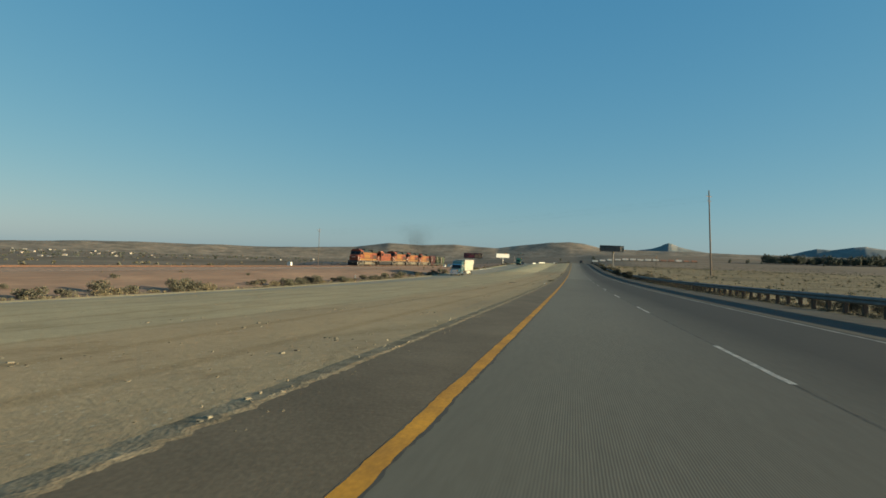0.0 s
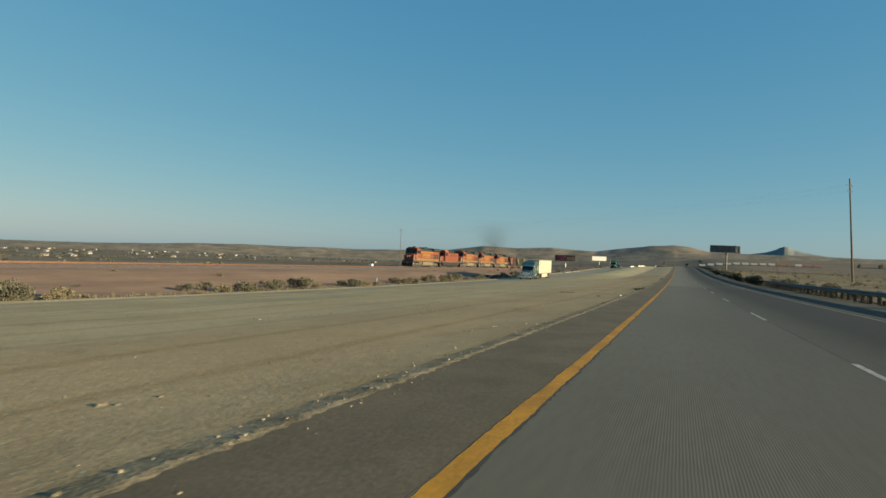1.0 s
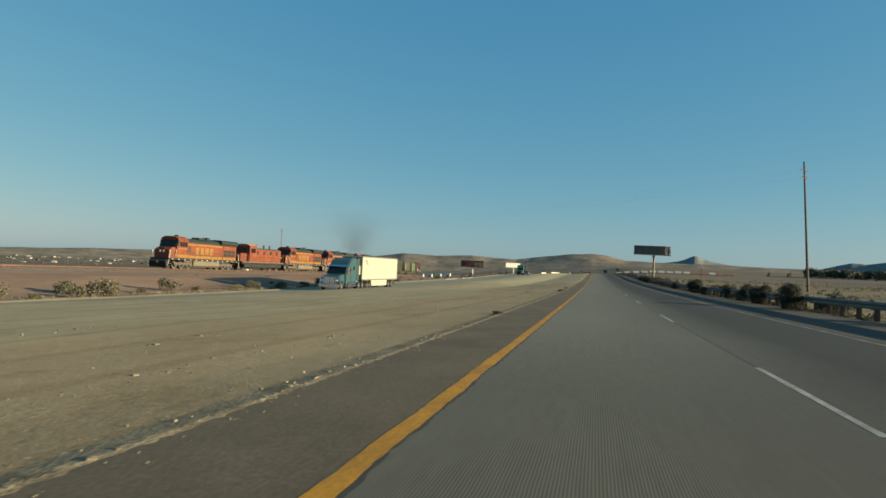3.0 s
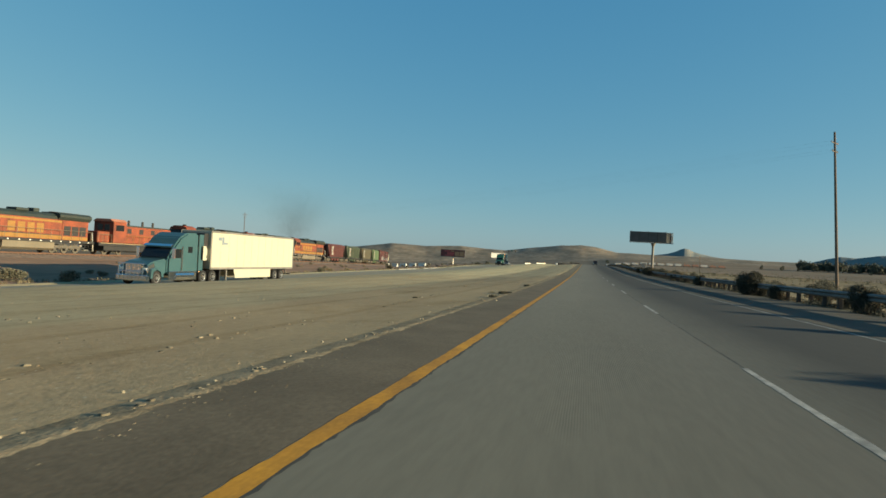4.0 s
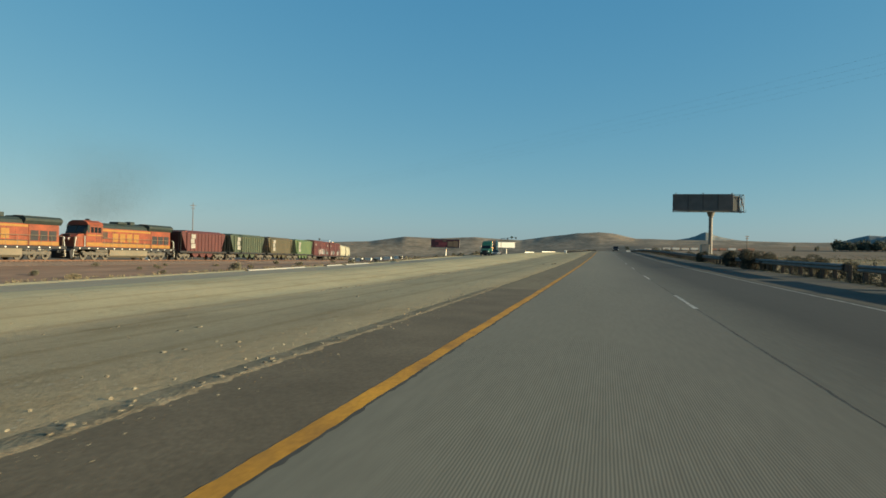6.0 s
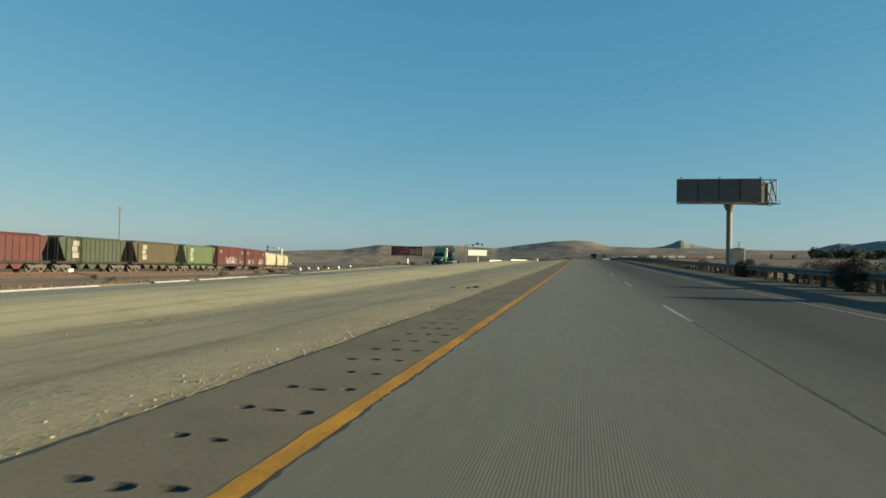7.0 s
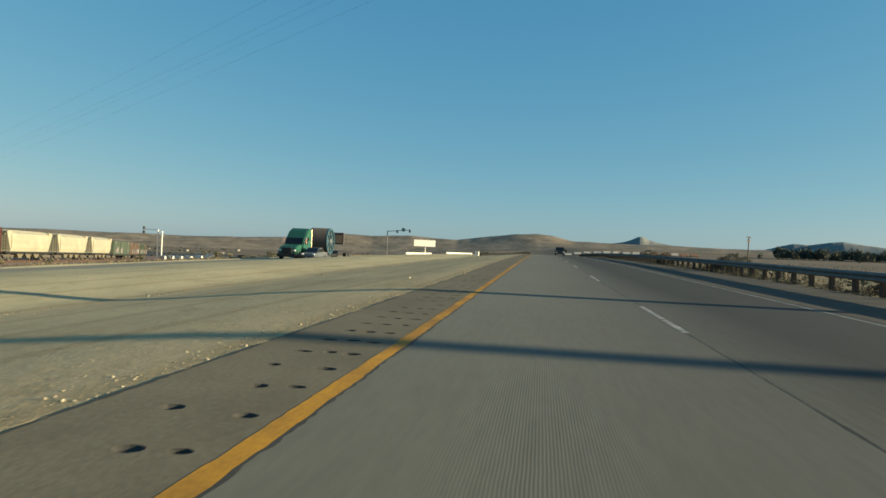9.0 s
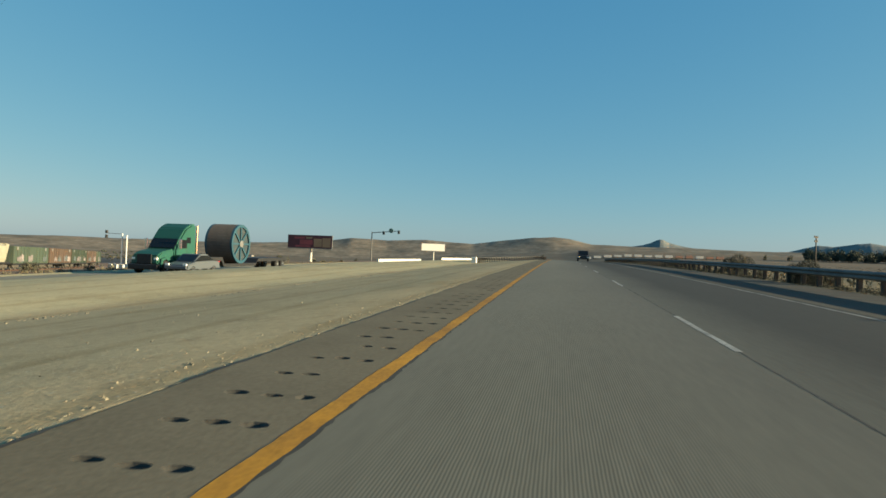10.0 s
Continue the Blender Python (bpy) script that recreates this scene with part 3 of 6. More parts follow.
def bogie(parent, y, axles, mat=None, gap=1.75):
    b = fresh()
    half = gap * (axles - 1) / 2 + 0.45
    for sx in (-1, 1):
        box(b, (sx * 1.02, y - half, 0.52), (sx * 1.20, y + half, 0.86), 0.05)
        for k in range(axles):
            yy = y + (k - (axles - 1) / 2) * gap
            box(b, (sx * 1.0, yy - 0.22, 0.32), (sx * 1.24, yy + 0.22, 0.66), 0.04)
            if k < axles - 1:
                rod(b, (sx * 1.12, yy + gap / 2 - 0.16, 0.4), (sx * 1.12, yy + gap / 2 - 0.16, 0.95), 0.11, seg=6)
                rod(b, (sx * 1.12, yy + gap / 2 + 0.16, 0.4), (sx * 1.12, yy + gap / 2 + 0.16, 0.95), 0.11, seg=6)
    box(b, (-1.0, y - 0.25, 0.5), (1.0, y + 0.25, 0.95))
    frame_ob = part("bogie", b, mat or M_BOGIE, parent)
    for k in range(axles):
        yy = y + (k - (axles - 1) / 2) * gap
        w = fresh()
        for sx in (-1, 1):
            rod(w, (sx * 0.70, yy, 0.5), (sx * 0.84, yy, 0.5), 0.5, seg=18)
        rod(w, (-0.75, yy, 0.5), (0.75, yy, 0.5), 0.09, seg=6)
        part("wheelset", w, M_BOGIE, frame_ob)
    return frame_ob


def couplers(parent, half):
    for s in (-1, 1):
        b = fresh()
        box(b, (-0.16, s * (half - 0.35), 0.72), (0.16, s * (half + 0.28), 1.0), 0.03)
        part("coupler", b, M_BLACK, parent)


def handrail(parent, x, y0, y1, z, h, mat, n):
    b = fresh()
    for i in range(n + 1):
        yy = y0 + (y1 - y0) * i / n
        rod(b, (x, yy, z), (x, yy, z + h), 0.022, seg=5)
    rod(b, (x, y0, z + h), (x, y1, z + h), 0.022, seg=5)
    part("handrail", b, mat, parent)


def road_locomotive(length, roof):
    """A six-axle wide-cab freight locomotive, its nose towards -y."""
    t = thing("locomotive", "dusty orange wide-cab freight locomotive with dark hood roof and yellow stripes", "locomotive", "locomotives of the freight train")
    h = length / 2
    b = fresh()
    box(b, (-1.5, -h + 0.5, 1.12), (1.5, h - 0.4, 1.42), 0.04)
    part("underframe", b, M_BLACK, t)
    b = fresh()
    extrude(b, [(-1.0, 0.28), (1.0, 0.28), (1.40, 0.5), (1.46, 1.12), (-1.46, 1.12), (-1.40, 0.5)], "y", -3.4, 3.4)
    part("fuel_tank", b, M_TANK, t, "dusty pale grey fuel tank")
    for s in (-1, 1):
        bogie(t, s * (h - 4.4), 3)
    # nose and cab
    b = fresh()
    extrude(b, [(-h + 1.0, 1.42), (-h + 1.0, 2.45), (-h + 1.5, 2.75), (-h + 2.3, 2.82), (-h + 2.3, 1.42)], "x", -1.2, 1.2)
    part("nose", b, M_ORANGE, t)
    b = fresh()
    extrude(b, [(-h + 2.3, 1.42), (-h + 2.3, 2.8), (-h + 2.75, 3.75), (-h + 4.9, 3.75), (-h + 4.9, 1.42)], "x", -1.48, 1.48)
    cab = part("cab", b, M_ORANGE, t)
    b = fresh()
    extrude(b, [(-1.5, 3.76), (-1.3, 4.05), (-0.7, 4.28), (0.7, 4.28), (1.3, 4.05), (1.5, 3.76)], "y", -h + 2.55, -h + 5.0)
    part("cab_roof", b, M_ORANGE, cab)
    for sx in (-1, 1):
        for k in range(3):
            b = fresh()
            y0 = -h + 3.0 + k * 0.58
            box(b, (sx * 1.47, y0, 2.95), (sx * 1.50, y0 + 0.46, 3.55))
            part("side_window", b, M_GLASS, cab)
        b = fresh()
        m = Matrix.Translation((sx * 0.62, -h + 2.42, 3.28)) @ Matrix.Rotation(radians(-25), 4, "X") @ Matrix.Diagonal((1.0, 0.04, 0.72, 1))
        bmesh.ops.create_cube(b, size=1.0, matrix=m)
        part("windscreen", b, M_GLASS, cab)
        b = fresh()
        box(b, (sx * 1.475, -h + 2.50, 2.95), (sx * 1.488, -h + 2.85, 3.74))
        part("window_mask", b, roof, cab)
        b = fresh()
        rod(b, (sx * 0.28, -h + 0.98, 2.25), (sx * 0.28, -h + 0.90, 2.25), 0.12, seg=12)
        part("headlight", b, M_LAMP, t, "round white headlight")
        for k in range(4):
            b = fresh()
            box(b, (sx * 1.15, -h + 0.45 + 0.03 * k, 0.35 + 0.28 * k), (sx * 1.5, -h + 0.95, 0.39 + 0.28 * k))
            part("step", b, M_TANK, t)
            b = fresh()
            box(b, (sx * 1.15, h - 0.95, 0.35 + 0.28 * k), (sx * 1.5, h - 0.45, 0.39 + 0.28 * k))
            part("step", b, M_TANK, t)
    b = fresh()
    extrude(b, [(-h + 0.25, 0.15), (-h + 0.05, 0.95), (-h + 0.5, 1.2), (-h + 0.6, 0.2)], "x", -1.35, 1.35)
    part("plough", b, M_BLACK, t)
    b = fresh()
    m = Matrix.Translation((0, -h + 2.47, 3.27)) @ Matrix.Rotation(radians(-25), 4, "X") @ Matrix.Diagonal((2.86, 0.05, 1.02, 1))
    bmesh.ops.create_cube(b, size=1.0, matrix=m)
    part("front_mask", b, roof, cab, "black mask round the windscreens")
    # hood
    b = fresh()
    extrude(b, [(-1.12, 1.42), (-1.12, 3.55), (-0.95, 3.78), (0.95, 3.78), (1.12, 3.55), (1.12, 1.42)], "y", -h + 4.9, h - 5.2)
    hood = part("hood", b, M_ORANGE, t)
    b = fresh()
    extrude(b, [(-1.16, 3.52), (-0.98, 3.84), (-0.5, 4.12), (0.5, 4.12), (0.98, 3.84), (1.16, 3.52)], "y", -h + 5.0, h - 5.2)
    box(b, (-0.7, -1.2, 4.1), (0.7, 0.4, 4.38), 0.05)
    box(b, (-0.45, 1.3, 4.1), (0.45, 2.1, 4.5), 0.05)
    part("hood_roof", b, roof, hood)
    b = fresh()
    box(b, (-1.2, h - 5.2, 1.42), (1.2, h - 1.2, 3.52), 0.05)
    rad = part("radiator_house", b, M_ORANGE, t)
    b = fresh()
    extrude(b, [(-1.2, 3.5), (-1.45, 3.82), (-1.45, 4.05), (-1.1, 4.28), (1.1, 4.28), (1.45, 4.05), (1.45, 3.82), (1.2, 3.5)], "y", h - 5.9, h - 1.0)
    part("radiator_roof", b, roof, rad)
    for sx in (-1, 1):
        for k in range(3):
            b = fresh()
            y0 = h - 5.0 + k * 1.2
            box(b, (sx * 1.19, y0, 1.9), (sx * 1.225, y0 + 1.0, 2.9))
            part("grille", b, M_BLACK, rad)
        b = fresh()
        box(b, (sx * 1.118, -h + 5.1, 1.46), (sx * 1.135, h - 5.25, 1.86))
        part("lower_stripe", b, M_STRIPE, hood, "dull yellow stripe")
        b = fresh()
        box(b, (sx * 1.118, -h + 5.1, 3.20), (sx * 1.135, h - 5.25, 3.42))
        part("upper_stripe", b, M_STRIPE, hood, "dull yellow stripe")
        b = fresh()
        box(b, (sx * 1.478, -h + 2.4, 1.5), (sx * 1.492, -h + 4.85, 1.9))
        part("cab_stripe", b, M_STRIPE, cab, "dull yellow stripe")
        for k in range(4):
            b = fresh()
            y0 = -2.6 + k * 1.25
            box(b, (sx * 1.118, y0, 2.05), (sx * 1.137, y0 + 0.95, 3.0), 0.008)
            part("emblem", b, M_STRIPE, hood, "plain yellow bars")
        for k in range(5):
            b = fresh()
            y0 = -h + 6.0 + k * (length - 12.5) / 5
            box(b, (sx * 1.117, y0, 1.8), (sx * 1.128, y0 + 0.04, 3.25))
            part("door_seam", b, M_BLACK, hood)
        handrail(t, sx * 1.46, -h + 5.2, h - 1.0, 1.42, 1.0, M_TANK, 9)
        handrail(t, sx * 1.35, -h + 0.7, -h + 2.2, 1.42, 1.0, M_TANK, 3)
        # dark green band over the lower stripe, door outlines, latches, air tank, sill reflectors
        b = fresh()
        box(b, (sx * 1.118, -h + 5.1, 1.86), (sx * 1.132, h - 5.25, 1.94))
        part("band", b, roof, hood, "thin dark green band")
        b = fresh()
        box(b, (sx * 1.2, h - 5.15, 1.46), (sx * 1.214, h - 1.25, 1.82))
        part("radiator_stripe", b, M_STRIPE, rad, "dull yellow stripe")
        for k in range(9):
            b = fresh()
            y0 = -h + 5.5 + k * (length - 11.4) / 9
            box(b, (sx * 1.116, y0, 2.0), (sx * 1.124, y0 + 0.025, 3.2))
            part("hood_door_edge", b, M_GRIME, hood)
        b = fresh()
        rod(b, (sx * 1.2, -5.6, 1.0), (sx * 1.2, -3.6, 1.0), 0.16, seg=10)
        part("air_tank", b, M_BOGIE, t)
        b = fresh()
        box(b, (sx * 1.122, -h + 5.3, 2.35), (sx * 1.15, -h + 6.15, 3.1), 0.01)
        part("intake_louvre", b, M_GRIME, hood, "dark sooty intake louvre")
        mark = fresh()
        box(mark, (-0.01, -0.09, -0.05), (0.01, 0.09, 0.05))
        first = part("reflector", mark, M_WHITEP, t)
        for k in range(13):
            ob = first if k == 0 else new("reflector", first.data)
            ob.parent = t
            ob.location = (sx * 1.51, -h + 1.4 + k * (length - 2.8) / 12, 1.26)
        for y0, z0, y1, z1 in ((-h + 0.5, 0.4, -h + 0.9, 2.45), (-h + 2.2, 1.42, -h + 2.2, 2.6), (h - 0.5, 0.4, h - 0.8, 2.4)):
            b = fresh()
            rod(b, (sx * 1.42, y0, z0), (sx * 1.42, y1, z1), 0.03, seg=6)
            part("grab_rail", b, M_WHITEP, t, "white grab rail")
        for y0 in (-h + 3.9, -h + 4.72):
            b = fresh()
            box(b, (sx * 1.478, y0, 1.95), (sx * 1.49, y0 + 0.06, 3.7))
            part("cab_door_edge", b, M_GRIME, cab)
        b = fresh()
        box(b, (sx * 1.478, -h + 2.45, 2.62), (sx * 1.489, -h + 4.85, 2.74))
        part("number_stripe", b, M_STRIPE, cab, "dull yellow stripe")
    for k in range(4):
        b = fresh()
        y0 = h - 5.4 + k * 1.05
        rod(b, (0, y0, 4.26), (0, y0, 4.33), 0.46, seg=16)
        part("fan_cover", b, M_GRIME, rad, "round roof fan cover")
    for k in range(3):
        b = fresh()
        rod(b, (-0.2 + 0.2 * k, -h + 4.4, 4.25), (-0.2 + 0.2 * k, -h + 4.0, 4.42), 0.05, 0.1, seg=8)
        part("horn", b, M_GRIME, cab, "dark air horn")
    b = fresh()
    box(b, (-0.5, -h + 0.93, 2.5), (0.5, -h + 1.02, 2.72), 0.02)
    part("number_box", b, M_GRIME, t)
    couplers(t, h)
    return t


def low_hood_locomotive(length):
    t = thing("locomotive", "smaller orange low-hood locomotive with two exhaust stacks and cream sill stripe", "locomotive", "locomotives of the freight train")
    h = length / 2
    b = fresh()
    box(b, (-1.5, -h + 0.5, 1.05), (1.5, h - 0.4, 1.45), 0.03)
    part("underframe", b, M_BLACK, t)
    b = fresh()
    box(b, (-1.2, -2.6, 0.35), (1.2, 2.6, 1.05), 0.1)
    part("fuel_tank", b, M_BLACK, t)
    for s in (-1, 1):
        bogie(t, s * (h - 3.6), 2, M_BLACK, 2.6)
    b = fresh()
    box(b, (-0.95, -h + 0.9, 1.45), (0.95, -h + 3.0, 2.75), 0.08)
    part("nose", b, M_ORANGE, t)
    b = fresh()
    box(b, (-1.48, -h + 3.0, 1.45), (1.48, -h + 5.4, 4.0), 0.05)
    cab = part("cab", b, M_ORANGE, t)
    b = fresh()
    extrude(b, [(-1.55, 3.98), (-1.0, 4.3), (1.0, 4.3), (1.55, 3.98)], "y", -h + 2.8, -h + 5.5)
    # paler than the cab's orange: the sunlit highlight is painted into the roof
    part("cab_roof", b, tone("highlit_orange_roof", (0.34, 0.14, 0.08)), cab)
    for sx in (-1, 1):
        b = fresh()
        box(b, (sx * 1.47, -h + 3.4, 2.9), (sx * 1.495, -h + 4.9, 3.6))
        part("side_window", b, M_GLASS, cab)
        b = fresh()
        box(b, (sx * 0.5 - 0.35, -h + 2.97, 2.95), (sx * 0.5 + 0.35, -h + 3.0, 3.65))
        part("windscreen", b, M_GLASS, cab)
        b = fresh()
        box(b, (sx * 1.5, -h + 0.8, 1.345), (sx * 1.52, h - 0.8, 1.415))
        part("sill_stripe", b, tone("dusty_cream_stripe", (0.24, 0.18, 0.10)), t, "cream stripe along the sill")
        handrail(t, sx * 1.46, -h + 5.6, h - 0.9, 1.45, 0.95, M_STRIPE, 8)
        handrail(t, sx * 1.3, -h + 0.6, -h + 2.9, 1.45, 0.95, M_TANK, 3)
    b = fresh()
    box(b, (-0.95, -h + 5.4, 1.45), (0.95, h - 0.9, 3.55), 0.08)
    hood = part("hood", b, M_ORANGE, t)
    b = fresh()
    box(b, (-0.8, -h + 5.6, 3.5), (0.8, h - 1.1, 3.72), 0.06)
    part("hood_roof", b, M_ROOF, hood)
    for y0 in (-0.6, 2.2, 4.4):
        b = fresh()
        rod(b, (0, y0, 3.6), (0, y0, 4.35), 0.16, seg=10)
        part("stack", b, M_BLACK, hood, "black exhaust stack")
    for sx in (-1, 1):
        for k in range(4):
            b = fresh()
            y0 = -h + 6.2 + k * 2.4
            box(b, (sx * 0.945, y0, 2.7), (sx * 0.97, y0 + 0.8, 3.3))
            part("louvre", b, M_BLACK, hood)
    couplers(t, h)
    b = fresh()
    box(b, (-1.42, -h + 1.5, 0.5), (1.42, h - 1.5, 1.34), 0.05)
    part("frame_skirt", b, M_BLACK, t)
    b = fresh()
    box(b, (-1.15, -h + 5.0, 0.35), (1.15, h - 5.0, 0.95), 0.08)
    part("under_tank", b, M_BLACK, t)
    return t


def hopper_car(length, paint, label, bulged=False, ribs=11, mark=True):
    t = thing("hopper_car", label, "freight car", "cars of the freight train")
    h = length / 2 - 0.45
    b = fresh()
    if bulged:
        side = [(-1.3, 1.25), (-1.52, 1.9), (-1.56, 2.8), (-1.42, 3.8), (-0.8, 4.25), (0.8, 4.25), (1.42, 3.8), (1.56, 2.8), (1.52, 1.9), (1.3, 1.25)]
    else:
        side = [(-1.5, 1.3), (-1.5, 4.0), (-1.1, 4.35), (1.1, 4.35), (1.5, 4.0), (1.5, 1.3)]
    extrude(b, side, "y", -h + 1.5, h - 1.5)
    part("body", b, paint, t)
    for s in (-1, 1):
        b = fresh()
        extrude(b, [(s * (h - 1.5), 1.5), (s * (h - 1.5), 4.25), (s * (h - 0.35), 4.1), (s * (h - 0.5), 3.6)], "x", -1.4, 1.4)
        part("end_sheet", b, paint, t)
        for sx in (-1, 1):
            b = fresh()
            rod(b, (sx * 1.35, s * (h - 0.3), 1.1), (sx * 1.35, s * (h - 0.3), 4.1), 0.04, seg=5)
            rod(b, (sx * 1.0, s * (h - 0.3), 1.1), (sx * 1.0, s * (h - 0.3), 4.1), 0.03, seg=5)
            for k in range(8):
                rod(b, (sx * 1.0, s * (h - 0.3), 1.3 + 0.36 * k), (sx * 1.35, s * (h - 0.3), 1.3 + 0.36 * k), 0.02, seg=4)
            part("ladder", b, M_BLACK, t)
    b = fresh()
    box(b, (-1.5, -h, 1.05), (-1.25, h, 1.32))
    box(b, (1.25, -h, 1.05), (1.5, h, 1.32))
    box(b, (-0.25, -h, 0.85), (0.25, h, 1.15))
    part("sill", b, M_BLACK, t)
    for k in (-1, 0, 1):
        b = fresh()
        yc = k * (h - 3.2) * 0.62
        extrude(b, [(yc - 1.25, 1.3), (yc - 0.35, 0.42), (yc + 0.35, 0.42), (yc + 1.25, 1.3)], "x", -1.15, 1.15)
        part("hopper_bay", b, paint if not bulged else M_TANK, t)
    if not bulged:
        rib = fresh()
        box(rib, (-0.05, -0.06, 1.32), (0.05, 0.06, 4.0))
        first = part("rib", rib, paint, t)
        n = ribs
        for sx in (-1, 1):
            for k in range(n):
                yy = (-h + 1.6) + (2 * h - 3.2) * k / (n - 1)
                ob = first if (sx == -1 and k == 0) else new("rib", first.data)
                ob.parent = t
                ob.location = (sx * 1.52, yy, 0)
    b = fresh()
    if bulged:
        box(b, (-0.32, -h + 1.6, 4.2), (0.32, h - 1.6, 4.3), 0.03)
    for k in range(0 if bulged else 6):
        yy = -h + 2.2 + (2 * h - 4.4) * k / 5
        box(b, (-0.35, yy - 0.5, 4.22), (0.35, yy + 0.5, 4.36), 0.04)
    part("hatch", b, M_BLACK if not bulged else paint, t)
    if mark:
        for sx in (-1, 1):
            for k, (a, c, z0, z1) in enumerate(((0.05, 1.15, 3.2, 3.8), (-0.1, 0.85, 2.5, 3.12), (0.0, 1.1, 1.75, 2.4))):
                b = fresh()
                y0 = -h + 2.5
                box(b, (sx * 1.57, y0 + a, z0), (sx * 1.585, y0 + c, z1))
                part("emblem", b, M_FADED, t, "faded white shape")
    for s in (-1, 1):
        bogie(t, s * (h - 1.5), 2)
    couplers(t, length / 2 - 0.2)
    return t


GRAFFITI = [tone("grey_spray", (0.20, 0.17, 0.16)), tone("teal_spray", (0.10, 0.12, 0.115)), tone("pale_spray", (0.30, 0.25, 0.23))]


def box_car(length, paint, label, seed, height=4.5):
    rnd = random.Random(seed)
    t = thing("box_car", label, "freight car", "cars of the freight train")
    h = length / 2 - 0.4
    b = fresh()
    box(b, (-1.5, -h, 1.1), (1.5, h, height), 0.03)
    part("body", b, paint, t)
    b = fresh()
    extrude(b, [(-1.55, height - 0.03), (0, height + 0.18), (1.55, height - 0.03)], "y", -h, h)
    part("roof", b, M_BOGIE, t)
    rib = fresh()
    box(rib, (-0.035, -0.05, 1.15), (0.035, 0.05, height - 0.05))
    first = part("rib", rib, paint, t)
    n = 12
    for sx in (-1, 1):
        for k in range(n):
            ob = first if (sx == -1 and k == 0) else new("rib", first.data)
            ob.parent = t
            ob.location = (sx * 1.51, -h + 0.1 + (2 * h - 0.2) * k / (n - 1), 0)
        b = fresh()
        box(b, (sx * 1.5, -1.5, 1.2), (sx * 1.575, 1.5, height - 0.2), 0.02)
        part("door", b, paint, t)
        for k in range(5):
            b = fresh()
            y0 = -h + 0.6 + rnd.random() * (2 * h - 3.5)
            for j in range(4):
                a = y0 + j * 0.5
                z0 = 1.3 + rnd.random() * 0.3
                box(b, (sx * 1.58, a, z0), (sx * 1.588, a + 0.42, z0 + 0.5 + rnd.random() * 0.7), 0.003)
            part("spray_patch", b, GRAFFITI[k % 3], t, "faded spray-paint patch")
        for k in range(2):
            b = fresh()
            y0 = -h + 1.0 + k * (2 * h - 3)
            box(b, (sx * 1.58, y0, 3.3), (sx * 1.588, y0 + 0.6, 3.8))
            part("stencil", b, M_FADED, t, "plain white bar")
    b = fresh()
    box(b, (-1.4, -h, 0.85), (1.4, h, 1.1))
    part("sill", b, M_BLACK, t)
    for s in (-1, 1):
        bogie(t, s * (h - 1.8), 2)
    couplers(t, length / 2 - 0.2)
    return t


def on_track(ob, s0, s1, tall=1.0):
    x, y, a = track_at((s0 + s1) / 2)
    drop = rail_drop((s0 + s1) / 2)
    slope = math.atan((rail_drop(s1) - rail_drop(s0)) / (s1 - s0))
    ob.matrix_basis = pose(x, y, drop, math.degrees(slope), 0, math.degrees(a)) @ Matrix.Diagonal((1, 1, tall, 1))


L1 = road_locomotive(19.8, M_ROOF)
on_track(L1, 172.5, 192, 1.1)
on_track(low_hood_locomotive(16.4), 192, 208.4, 1.07)
L3 = road_locomotive(19.2, M_ROOF)
on_track(L3, 208.2, 227, 1.1)
for a, b in ((226.6, 246), (246, 265.2)):
    c = copy_thing(L3, pose(0, 0, 0))
    on_track(c, a, b, 1.1)
RED = tone("oxide_red_paint", (0.066, 0.021, 0.019))
GREEN = tone("dull_green_paint", (0.04, 0.052, 0.032))
OLIVE = tone("olive_brown_paint", (0.055, 0.047, 0.026))
LIGHT = tone("light_green_paint", (0.06, 0.09, 0.04))
CREAM = tone("dusty_cream_paint", (0.30, 0.28, 0.20))
DARK = tone("dark_green_paint", (0.055, 0.075, 0.05))
BROWN = tone("brown_paint", (0.09, 0.06, 0.04))
on_track(hopper_car(13.4, RED, "dark red ribbed covered hopper car with white marks"), 265.4, 278.8)
on_track(hopper_car(14.3, GREEN, "dull green ribbed covered hopper car with white emblem", ribs=13), 278.8, 293.1)
on_track(hopper_car(14.3, OLIVE, "olive brown smooth-sided covered hopper car with white emblem", ribs=2), 293.1, 307.4)
on_track(hopper_car(14.0, LIGHT, "light green smooth-sided covered hopper car with white emblem", ribs=2), 307.4, 321.4)
on_track(box_car(15.6, RED, "dark red ribbed box car with faded graffiti", 3), 321.4, 337)
on_track(box_car(16.6, RED, "long dark red box car with a pale painted patch", 5), 337.2, 354)
W1 = hopper_car(15.0, CREAM, "dusty cream covered hopper car with rounded sides", True, mark=False)
on_track(W1, 354.2, 369.2)
for a in (369.4, 384.6):
    on_track(copy_thing(W1, pose(0, 0, 0)), a, a + 15)
s = 399.8
for k, (ln, pt, lb) in enumerate(((16.5, DARK, "dark green box car with white marks"), (15.5, BROWN, "brown box car with white marks"), (16.0, GREEN, "green box car with white stencils"), (16.0, BROWN, "brown box car with white marks"), (15.0, DARK, "dark green box car with white marks"))):
    on_track(box_car(ln, pt, lb, 20 + k, 3.9), s, s + ln)
    s += ln

# rails, ballast
track = thing("railway_track", "rusty steel rails on dark stone ballast", "railway track", kind="structure")


